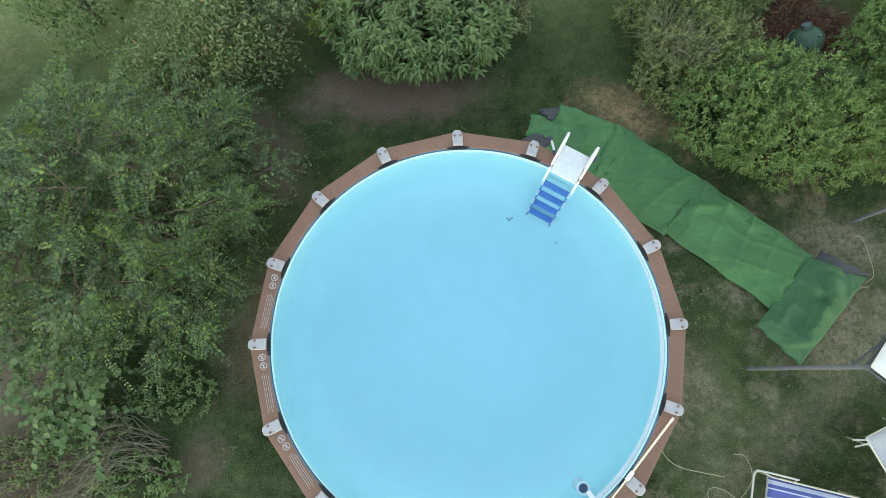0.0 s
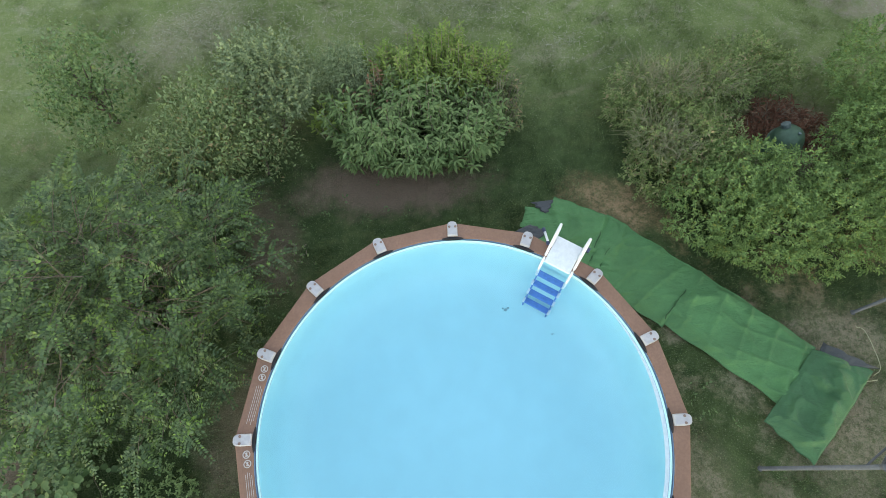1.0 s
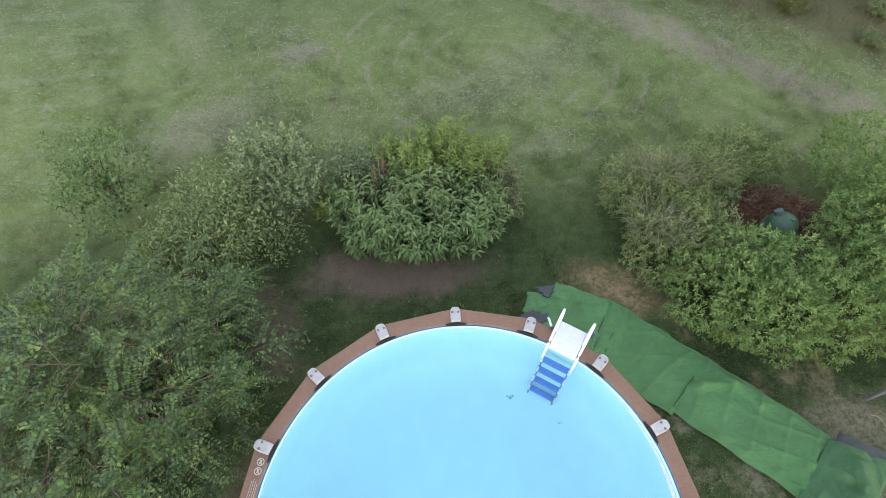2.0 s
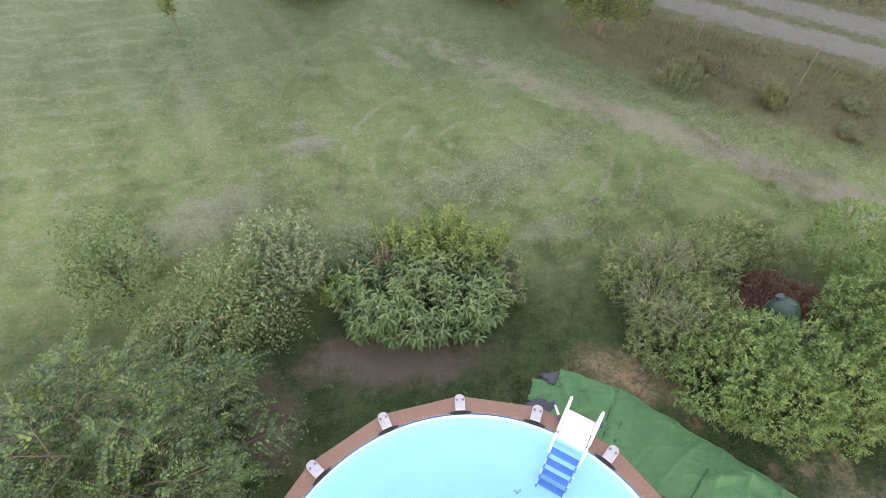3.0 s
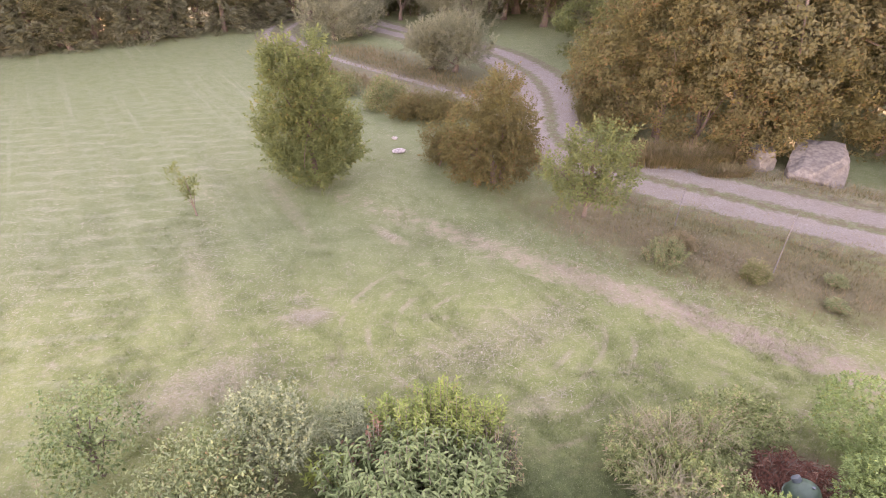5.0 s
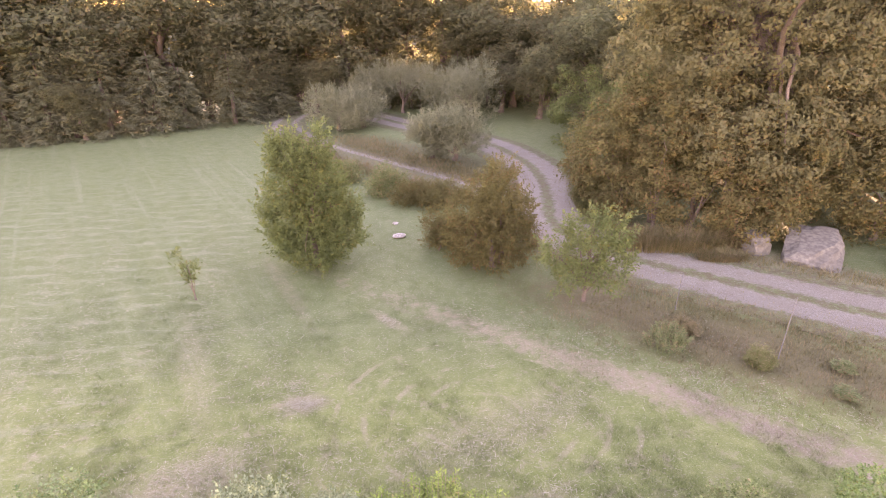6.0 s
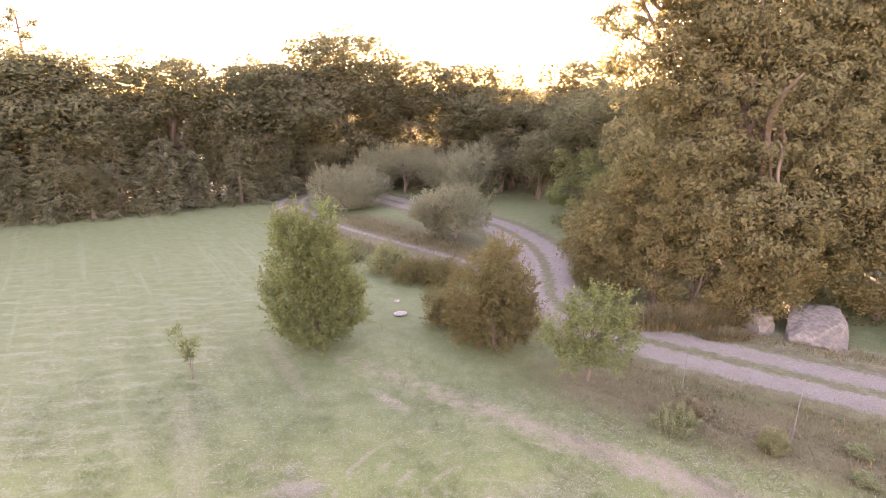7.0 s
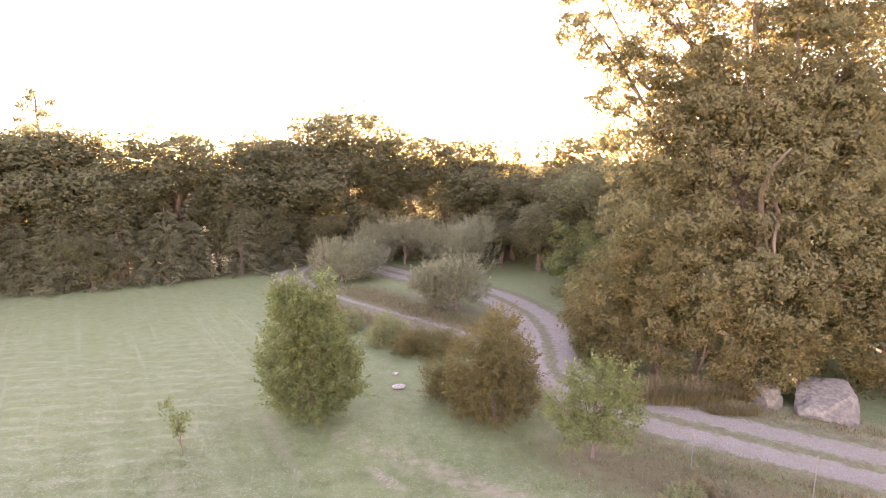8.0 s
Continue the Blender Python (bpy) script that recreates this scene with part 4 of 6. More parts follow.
def cloth(name, corners, z, folds, parent, mat, seed, nu=60, nv=40, label="", ridges=()):
    """A lying sheet between four corners, with creases and a thin hem that droops to the ground. ridges: folds (ax, ay, bx, by, width, height)."""
    c = np.array(corners, float)
    g = np.random.default_rng(seed)
    u, v = np.meshgrid(np.linspace(0, 1, nu), np.linspace(0, 1, nv), indexing="ij")
    P = (c[0][None, None] * ((1 - u) * (1 - v))[..., None] + c[1] * (u * (1 - v))[..., None] + c[2] * (u * v)[..., None] + c[3] * ((1 - u) * v)[..., None])
    # ragged straight edges
    P[..., 0] += 0.02 * np.sin(u * 17 + seed) * (np.abs(v - 0.5) > 0.3)
    h = np.zeros_like(u)
    for _ in range(9):
        a, k, f = g.random() * np.pi, 5 + 22 * g.random(), g.random() * 6
        x = np.cos(a) * P[..., 0] + np.sin(a) * P[..., 1]
        y = -np.sin(a) * P[..., 0] + np.cos(a) * P[..., 1]
        h += np.maximum(0, np.sin(x * k * 0.6 + f + 0.9 * np.sin(y * 2.3 + f))) ** 9 * (0.5 + 0.5 * np.sin(y * 1.7 + f))
    rim = np.minimum(np.minimum(u, 1 - u) * 14, np.minimum(v, 1 - v) * 10).clip(0, 1)
    Z = z + folds * h * 0.35 * (0.3 + 0.7 * rim) - (1 - rim) * z * 0.4
    for ax, ay, bx, by, wide, high in ridges:
        dx, dy = bx - ax, by - ay
        L = math.hypot(dx, dy)
        along = ((P[..., 0] - ax) * dx + (P[..., 1] - ay) * dy) / L
        off = (-(P[..., 0] - ax) * dy + (P[..., 1] - ay) * dx) / L + 0.03 * np.sin(along * 9)
        ends = np.clip(along / 0.15, 0, 1) * np.clip((L - along) / 0.15, 0, 1)
        Z = Z + high * ends * np.where(off > 0, np.exp(-((off / wide) ** 2)), np.exp(-((off / (wide * 0.3)) ** 2)))
    V = np.concatenate([np.c_[P.reshape(-1, 2), Z.ravel()], np.c_[P.reshape(-1, 2), Z.ravel() - 0.006]])
    i = (np.arange(nu - 1)[:, None] * nv + np.arange(nv - 1)[None]).ravel()
    q = np.stack([i, i + nv, i + nv + 1, i + 1], 1)
    n = nu * nv
    border = np.r_[np.arange(0, nv - 1), np.arange(nv - 1, n - 1, nv), np.arange(n - 1, n - nv, -1), np.arange(n - nv, 0, -nv)]
    nxt = np.roll(border, -1)
    F = np.vstack([q, q[:, ::-1] + n, np.stack([nxt, border, border + n, nxt + n], 1)])
    return mesh_object(name, V, F, mat, parent, label, smooth=True)


tarp = root("ground_cloth", (0, 0, 0), "creased dark-green ground cloth spread on the lawn", "ground cloth")
cloth("cloth_panel", [(1.32, 2.96), (2.15, 2.32), (2.68, 3.36), (1.80, 3.78)], 0.045, 0.11, tarp, M_CLOTH, 3)
cloth("cloth_panel", [(2.10, 2.36), (3.18, 1.44), (3.98, 2.29), (2.66, 3.40)], 0.042, 0.09, tarp, M_CLOTH, 5)
cloth("cloth_panel", [(3.18, 1.52), (4.78, 0.12), (5.44, 1.03), (3.93, 2.35)], 0.047, 0.09, tarp, M_CLOTH, 8, 90, 60, ridges=[(4.92, 0.75, 4.72, 0.3, 0.09, 0.06), (4.1, 1.75, 4.62, 0.95, 0.05, 0.022), (4.35, 1.75, 4.5, 0.75, 0.04, 0.018), (3.5, 1.45, 3.95, 2.05, 0.035, 0.016), (3.75, 1.2, 4.2, 1.8, 0.035, 0.014)])
cloth("cloth_flap", [(4.36, 0.0), (4.90, -0.62), (6.17, 0.63), (5.37, 1.0)], 0.115, 0.06, tarp, M_FLAP, 12, 90, 70, "darker green flap of the cloth, folded back",
      ridges=[(5.62, 0.72, 5.44, 0.2, 0.17, 0.13), (5.46, 0.28, 5.0, -0.16, 0.17, 0.14), (4.66, -0.26, 5.22, -0.32, 0.12, 0.08), (5.2, 0.65, 5.38, 0.33, 0.13, 0.12), (5.4, 0.92, 5.8, 0.66, 0.1, 0.08), (5.0, 0.35, 4.6, 0.0, 0.1, 0.07)])
for a, b in (((2.19, 2.50), (2.56, 3.22)), ((3.24, 1.56), (3.66, 2.02)), ((2.36, 2.42), (2.71, 3.06))):
    z = 0.06
    p = bend((*a, z), (*b, z), 0, 12, 0.014)
    v, f = tube(p, 0.008, 5)
    mesh_object("seam", v, f, M_SEAM, tarp, smooth=True)
cloth("cloth_panel", [(1.18, 3.26), (1.36, 3.02), (1.80, 3.50), (1.31, 3.62)], 0.03, 0.04, tarp, M_CLOTH, 17, 40, 30)
sheet = root("grey_sheet", (0, 0, 0), "dark grey plastic sheet lying under the ground cloth", "sheet")
cloth("sheet_panel", [(1.06, 3.16), (1.40, 2.93), (1.62, 3.12), (1.34, 3.28)], 0.06, 0.012, sheet, M_SHEET, 21, 30, 24)
cloth("sheet_panel", [(5.40, 0.90), (5.80, 0.72), (6.26, 0.66), (5.56, 1.10)], 0.10, 0.03, sheet, M_SHEET, 22, 30, 24)
cloth("sheet_panel", [(1.40, 3.68), (1.59, 3.46), (1.65, 3.48), (1.80, 3.71)], 0.065, 0.012, sheet, M_SHEET, 23, 24, 20)

# ---- garden hoses and cords ----
M_HOSE = plain("pale_hose", (0.34, 0.33, 0.21), 0.6, 0, 40, 0.12)


def cord(name, line, radius, label, mat=None, lift=0.0):
    p = smooth_line(line, 0.08)
    v, f = tube(np.c_[p, np.full(len(p), radius * 0.8 + lift)], radius, 6)
    tagged(mesh_object(name, v, f, mat or M_HOSE, smooth=True), label, "hose")


cord("garden_hose", [(2.70, -1.45), (2.74, -1.72), (2.85, -1.87), (3.02, -1.96), (3.33, -2.04), (3.58, -2.1)], 0.0065, "pale thin garden hose end lying on the grass")
cord("garden_hose", [(3.76, -1.8), (3.89, -1.82), (3.96, -1.95), (3.96, -2.16), (3.77, -2.38), (3.68, -2.38), (3.57, -2.29), (3.40, -2.23), (3.3, -2.32), (3.36, -2.7)], 0.006, "looped pale garden hose lying on the lawn")
cord("straw_cord", [(6.17, 1.32), (6.28, 1.26), (6.33, 0.97), (6.33, 0.68), (6.19, 0.58)], 0.006, "curled straw-coloured cord beside the ground cloth")
cord("straw_cord", [(5.45, 0.13), (5.56, 0.34), (5.71, 0.45), (6.15, 0.5)], 0.006, "bent straw-coloured cord lying over the ground cloth", None, 0.095)

# ---- striped lounger, white chair, canopy ----
M_FRAME = plain("white_lacquer", (0.5, 0.51, 0.48), 0.4, 0.0, 30, 0.08)
M_SLING = plain("white_sling", (0.46, 0.46, 0.49), 0.8, 0, 120, 0.05, 0.3)
M_POST = plain("grey_steel", (0.085, 0.09, 0.10), 0.55, 0.1, 30, 0.1)
M_CANVAS = plain("white_canvas", (0.58, 0.6, 0.62), 0.85, 0, 90, 0.05, 0.2)


def stripes():
    n = Nodes("striped_canvas")
    p = n.local()
    split = n.node("ShaderNodeSeparateXYZ")
    n.put(split.inputs[0], p)
    s = n.math("SINE", n.math("MULTIPLY", split.outputs[1], 62.0))
    t = n.math("SINE", n.math("MULTIPLY", split.outputs[1], 19.0))
    col = n.mix(n.span(s, -0.25, 0.05), (0.05, 0.075, 0.27), (0.52, 0.55, 0.66))
    col = n.mix(n.span(t, 0.45, 0.6), col, (0.06, 0.08, 0.30))
    col = n.mix(n.span(n.noise(p, 160, 2), 0.3, 0.8, 0, 0.35), col, (0.2, 0.2, 0.3))
    n.set(Base_Color=col, Roughness=0.85)
    n.bump(n.noise(p, 120, 3), 0.3, 0.003)
    return n.mat


M_STRIPES = stripes()


def sling_bm(length, width, sag, z, nx=16):
    bm = bmesh.new()
    top, low = [], []
    for i in range(nx + 1):
        x = length * i / nx
        for rows, dz in ((top, 0), (low, -0.006)):
            rows.append([bm.verts.new((x, y * width, z + dz - sag * math.sin(math.pi * i / nx) - sag * 0.5 * (1 - (2 * y) ** 2))) for y in (-0.5, -0.25, 0, 0.25, 0.5)])
    for i in range(nx):
        for j in range(4):
            bm.faces.new((top[i][j], top[i + 1][j], top[i + 1][j + 1], top[i][j + 1]))
            bm.faces.new((low[i][j], low[i][j + 1], low[i + 1][j + 1], low[i + 1][j]))
    for i in range(nx):
        for j in (0, 4):
            bm.faces.new((top[i][j], top[i + 1][j], low[i + 1][j], low[i][j]))
    for i in (0, nx):
        for j in range(4):
            bm.faces.new((top[i][j], top[i][j + 1], low[i][j + 1], low[i][j]))
    return bm


def lounger(name, place, turn, fabric, label, bow):
    """x along the bed, y across. Its foot is at the lawn."""
    th = root(name, place, label, "lounger", turn=turn)
    w, L, z = 0.58, 1.5, 0.36
    for s in (-1, 1):
        tube_part("side_rail", [(0, s * w / 2, z), (L, s * w / 2, z)], 0.013, M_FRAME, th)
        for x in (0.12, L - 0.2):
            tube_part("leg", [(x, s * w / 2, z), (x - 0.1, s * (w / 2 + 0.02), 0.0)], 0.012, M_FRAME, th)
    if bow:
        line = smooth_line([(0.33, 0.343, 0.5), (-0.16, 0.343, 0.5), (-0.235, 0.32, 0.5), (-0.262, 0.25, 0.5), (-0.262, -0.25, 0.5), (-0.235, -0.32, 0.5), (-0.16, -0.343, 0.5), (0.33, -0.343, 0.5)], 0.03)
        tube_part("arm_bow", line, 0.013, M_FRAME, th)
        for s in (-1, 1):
            tube_part("arm_support", [(0.30, s * 0.34, 0.5), (0.36, s * w / 2, z)], 0.011, M_FRAME, th)
            tube_part("arm_support", [(-0.16, s * 0.34, 0.5), (0.06, s * w / 2, z)], 0.011, M_FRAME, th)
    else:
        tube_part("arm_rest", [(0.03, -w / 2, z), (-0.06, -w / 2 - 0.19, z + 0.02)], 0.012, M_FRAME, th)
        tube_part("arm_rest", [(0.08, -w / 2, z), (0.03, -w / 2 - 0.21, z + 0.02)], 0.012, M_FRAME, th)
    for x in (0, L):
        tube_part("cross_rail", [(x, -w / 2, z), (x, w / 2, z)], 0.013, M_FRAME, th)
    part("canvas", sling_bm(L - 0.03, w - 0.02, 0.03, z + 0.016), fabric, th, smooth=True)
    return th


lounger("sun_lounger", (3.93, -2.33, -0.02), -16, M_STRIPES, "folding sun lounger with blue and white striped canvas", True)
lounger("folding_chair", (5.72, -1.51, -0.02), -68, M_SLING, "white metal folding chair with a pale grey sling", False)


def build_gazebo():
    gz = root("garden_canopy", (4.18, -0.62, -0.02), "white canvas garden canopy on dark steel posts", "canopy", turn=2)
    d = 2.1
    corners = [(0, 0), (d, d), (2 * d, 0), (d, -d)]
    for x, y in corners:
        tube_part("post", [(x, y, 0), (x, y, 2.36)], 0.027, M_POST, gz, sides=12)
        part("foot_plate", disc_bm(0.04, 0.012, 16, 0.002, (x, y, 0.01)), M_POST, gz)
        part("corner_joint", box_bm(0.05, 0.05, 0.06, 0.012, (x, y, 2.35)), M_POST, gz)
    for a, b in zip(corners, corners[1:] + corners[:1]):
        tube_part("beam", [(*a, 2.33), (*b, 2.33)], 0.018, M_POST, gz)
        q = Vector((*a, 0)).lerp(Vector((*b, 0)), 0.12)
        tube_part("brace", [(*a, 2.08), (q.x, q.y, 2.33)], 0.012, M_POST, gz)
    bm = bmesh.new()
    n = 12
    rows = []
    for i in range(n + 1):
        s = i / n
        row = []
        for k in range(4):
            a, b = Vector((*corners[k], 2.40)), Vector((*corners[(k + 1) % 4], 2.40))
            for j in range(n):
                p = a.lerp(b, j / n)
                q = p.lerp(Vector((d, 0, 3.2)), s)
                q.z -= 0.10 * math.sin(math.pi * s) + 0.05 * math.sin(math.pi * j / n) * (1 - s)
                row.append(bm.verts.new(q))
        rows.append(row)
    for a, b in zip(rows, rows[1:]):
        for j in range(len(a)):
            k = (j + 1) % len(a)
            bm.faces.new((a[j], a[k], b[k], b[j]))
    bmesh.ops.remove_doubles(bm, verts=bm.verts, dist=1e-4)
    ob = part("canopy_cloth", bm, M_CANVAS, gz, smooth=True)
    solid = ob.modifiers.new("thickness", "SOLIDIFY")
    solid.thickness = 0.006


build_gazebo()


# ---- shrubs round the pool ----
def frond_mesh(starts, ways, length, pairs, leaflet):
    """Feather leaves: pairs of leaflets along a drooping rib."""
    n = len(starts)
    ways = unit(ways)
    side = unit(np.cross(ways, unit(rng.normal(size=(n, 3)) * 0.35 + (0, 0, 1))))
    s = np.linspace(0.18, 1.0, pairs)
    length = length * (0.7 + 0.6 * rng.random(n))
    at = starts[:, None] + ways[:, None] * (length[:, None] * s)[..., None]
    at[..., 2] -= (length[:, None] * s**2) * 0.35
    plane = np.cross(side, ways)
    pieces = []
    for sign in (-1, 1):
        way = side[:, None] * sign + ways[:, None] * 0.5 + rng.normal(size=(n, pairs, 3)) * 0.12
        way[..., 2] -= 0.12
        way = unit(way).reshape(-1, 3)
        face = np.repeat(plane, pairs, 0) + rng.normal(size=way.shape) * 0.3
        across = unit(np.cross(way, face))
        size = (leaflet * (0.8 + 0.4 * rng.random(n * pairs)) * np.tile(1.1 - 0.4 * s, n))[:, None]
        p = at.reshape(-1, 3)
        mid = p + way * size * 0.5
        V = np.stack([p, mid - across * size * 0.26, p + way * size, mid + across * size * 0.26], 1).reshape(-1, 3)
        i = np.arange(len(p))[:, None] * 4
        pieces.append((V, np.concatenate([i + (0, 2, 1), i + (0, 3, 2)], 1).reshape(-1, 3)))
    return joined(pieces)


def locust_shrub(place, label, lobes, shoots):
    """Many arching shoots, each with two rows of leaflets, over a frame of bare stems."""
    th = root("locust_shrub", place, label, "shrub")
    lobes = np.asarray(lobes, float)
    at, out = in_lobes(lobes, shoots, 0.74)
    way = unit(out * 1.1 + (0, 0, 0.15) + rng.normal(size=out.shape) * 0.45)
    # none reaches over the pool
    tip = at + way * 0.85 + np.array(place)
    keep = (np.hypot(tip[:, 0], tip[:, 1]) > 2.95) & (at[:, 2] > 0.2)
    at, way = at[keep], way[keep]
    side = unit(np.cross(way, (0, 0, 1.0)) + rng.normal(size=way.shape) * 0.25)
    pieces = [frond_mesh(at + way * 0.25, way, 0.62, 16, 0.07)]
    for k in range(6):
        s = 0.04 + 0.08 * k
        turn = side * (1 if k % 2 else -1) + way * 0.75 + rng.normal(size=way.shape) * 0.12
        pieces.append(frond_mesh(at + way * s - (0, 0, 0.25 * s * s), turn, 0.42 - 0.03 * k, 10, 0.066))
    v, f = joined(pieces)
    mesh_object("crown", v, f, M_LOCUST, th)
    v, f = joined([tube(np.array([p - w * 0.3, p + w * 0.2, p + w * 0.5 - (0, 0, 0.06)]), [0.007, 0.005, 0.002], 4) for p, w in zip(at, way)])
    mesh_object("branchwork", v, f, M_BARK, th)
    for k in range(9):
        goal = lobes[k % len(lobes), :3] * (1, 1, 0.7) + rng.normal(size=3) * 0.2
        foot = np.array([rng.normal() * 0.25, rng.normal() * 0.25, -0.08])
        v, f = tube(bend(foot, goal, 0.2, 7, 0.04), np.linspace(0.045, 0.015, 7), 7)
        mesh_object("stem", v, f, M_BARK, th, smooth=True)
    return th


locust_shrub((-4.8, 1.9, 0), "large locust shrub with feathery grey-green leaves beside the pool",
             [(0.1, -0.1, 1.45, 1.3, 1.2, 0.9), (1.0, 0.1, 1.0, 0.85, 1.0, 0.8), (0.75, -0.9, 0.95, 0.8, 0.75, 0.75), (0.05, 0.75, 1.2, 0.7, 0.6, 0.7),
              (-1.4, -0.3, 1.2, 1.1, 1.0, 0.8), (0.85, 0.95, 1.1, 0.75, 0.75, 0.75), (-0.6, -0.9, 1.2, 1.0, 0.8, 0.8), (0.2, 0.3, 2.0, 0.7, 0.7, 0.5), (-1.25, 0.35, 0.7, 0.75, 0.5, 0.45)], 420)

tree("round_leaved_shrub", (-5.6, -0.25, 0), "low shrub with large round green leaves on bare branches", "shrub",
     [(0.0, 0.0, 0.75, 0.5, 0.4, 0.3), (0.55, 0.1, 0.7, 0.4, 0.35, 0.25), (-0.5, 0.35, 0.8, 0.5, 0.4, 0.3), (0.35, -0.45, 0.6, 0.4, 0.35, 0.25), (-0.2, -0.4, 0.5, 0.4, 0.3, 0.25)],
     M_ROUND, (0.074, 0.074), 70, 15, 0.75, 0.03, 9, 0.4, 0.15, 0.25, stems=4, kind="disc_shoot")
tree("grey_shrub", (-2.85, 5.65, 0), "upright shrub with pale grey-green leaves in the hedge", "shrub",
     random_lobes(7, 0, 0, 0.95, 0.75, 0.7, 0.7, 0.42, 4), M_GREY, (0.062, 0.04), 900, 10, 0.26, 0.03, 7, 0.4, 1.1, 0.1, stems=4, kind="rosette")
tree("hedge_shrub", (-3.55, 4.6, 0), "loose brownish-green hedge shrub with thin branches", "shrub",
     random_lobes(8, 0, 0, 0.9, 0.95, 0.75, 0.6, 0.46, 5), M_HEDGE, (0.072, 0.03), 1050, 9, 0.27, 0.03, 9, 0.3, 0.6, 0.1, stems=5)
tree("hedge_shrub", (-4.5, 4.2, 0), "loose dull-green hedge shrub beside the locust", "shrub",
     random_lobes(6, 0, 0, 0.7, 0.45, 0.4, 0.45, 0.32, 15), M_HEDGE, (0.072, 0.03), 330, 9, 0.25, 0.03, 7, 0.3, 0.6, 0.1, stems=4)
tree("lavender_shrub", (-1.75, 5.85, 0), "small silvery shrub with narrow upright leaves", "shrub",
     random_lobes(6, 0, 0, 0.65, 0.5, 0.55, 0.45, 0.35, 6), M_GREY, (0.075, 0.014), 800, 10, 0.2, 0.02, 5, 0.3, 1.2, 0.0, stems=4)
tree("apple_tree", (-5.95, 5.7, 0), "small crooked apple tree with sparse leaves", "tree",
     [(0.2, 0.25, 1.35, 0.4, 0.4, 0.35), (-0.35, 0.4, 1.25, 0.36, 0.36, 0.3), (0.6, 0.1, 1.1, 0.34, 0.34, 0.28), (-0.2, -0.3, 1.0, 0.36, 0.34, 0.3), (0.3, -0.5, 0.85, 0.36, 0.34, 0.28), (-0.5, -0.05, 0.9, 0.28, 0.28, 0.26), (0.25, -0.85, 0.75, 0.32, 0.32, 0.22)],
     M_APPLE, (0.068, 0.04), 330, 9, 0.24, 0.05, 10, 0.25, 0.3, 0.2)


def stalk_clump(name, place, label, rx, ry, height, count, pairs, leaf, mat, lean=0.35, droop=0.45, category="shrub", group=""):
    """Upright leafy stalks standing close together, with long leaves hanging out from each."""
    th = root(name, place, label, category, group)
    r, a = np.sqrt(rng.random(count)), rng.random(count) * 2 * np.pi
    foot = np.c_[r * np.cos(a) * rx, r * np.sin(a) * ry, np.zeros(count)]
    h = height * (0.62 + 0.5 * rng.random(count)) * (1 - 0.3 * r**3) * (1 + 0.22 * np.sin(foot[:, 0] * 5.2 + 1.0) * np.sin(foot[:, 1] * 6.0 + 0.5))
    top = foot + np.c_[foot[:, :2] / np.array([rx, ry]) * lean * height * 0.6, h]
    top[:, :2] += rng.normal(size=(count, 2)) * 0.05
    v, f = joined([tube(np.array([p, p * 0.5 + q * 0.5 + (0, 0, 0.03), q]), [0.008, 0.007, 0.003], 4) for p, q in zip(foot, top)])
    tagged(mesh_object("stalk_mass", v, f, mat if category == "weeds" else M_TWIG, th), kind="stuff")
    s = np.linspace(0.42, 1.0, pairs)
    at = foot[:, None] + (top - foot)[:, None] * s[None, :, None]
    spin = rng.random(count)[:, None] * 6.3 + np.arange(pairs) * 2.4
    way = np.stack([np.cos(spin), np.sin(spin), np.full_like(spin, 0.35)], -1) + rng.normal(size=(count, pairs, 3)) * 0.2
    way[..., :2] += foot[:, None, :2] / np.array([rx, ry]) * 0.5
    at, way = at.reshape(-1, 3), way.reshape(-1, 3)
    L = leaf[0] * (0.7 + 0.5 * rng.random(len(at)))
    # each leaf: an inner half that rises and an outer half that hangs
    way = unit(way)
    side = unit(np.cross(way, (0, 0, 1.0)))
    W = (L * leaf[1] / leaf[0])[:, None]
    L = L[:, None]
    down = np.array([0, 0, 1.0])
    mid, tip = at + way * L * 0.5 - down * droop * L * 0.12, at + way * L - down * droop * L * 0.75
    up = down * W * 0.18
    V = np.stack([at, at + way * L * 0.28 - side * W * 0.42 + up, mid, at + way * L * 0.28 + side * W * 0.42 + up, mid + way * L * 0.12 - side * W * 0.45, mid + way * L * 0.12 + side * W * 0.45, tip], 1).reshape(-1, 3)
    b = np.arange(len(at))[:, None] * 7
    F = np.concatenate([b + t for t in ((0, 2, 1), (0, 3, 2), (1, 2, 4), (2, 3, 5), (2, 6, 4), (2, 5, 6))], 1).reshape(-1, 3)
    mesh_object("foliage", V, F, mat, th)
    return th


stalk_clump("leafy_perennial", (-0.5, 4.95, 0), "dense clump of tall perennials with long drooping green leaves", 1.35, 0.72, 1.05, 430, 14, (0.155, 0.042), M_LAUREL, 0.3, 0.5)
stalk_clump("flowering_perennial", (-0.1, 6.05, 0), "clump of upright perennials with yellow-green seed heads", 1.15, 0.52, 1.25, 230, 30, (0.085, 0.03), M_SPIKE, 0.14, -0.2)
stalk_clump("withered_perennial", (-1.2, 5.45, 0), "withered red-brown perennial among the green clump", 0.2, 0.16, 1.1, 22, 12, (0.09, 0.03), M_DEAD, 0.3, 0.5)
stalk_clump("lime_perennial", (-1.85, 5.15, 0), "young perennials with bright lime-green leaves", 0.3, 0.22, 0.75, 26, 10, (0.13, 0.04), M_LIME, 0.3, 0.2)
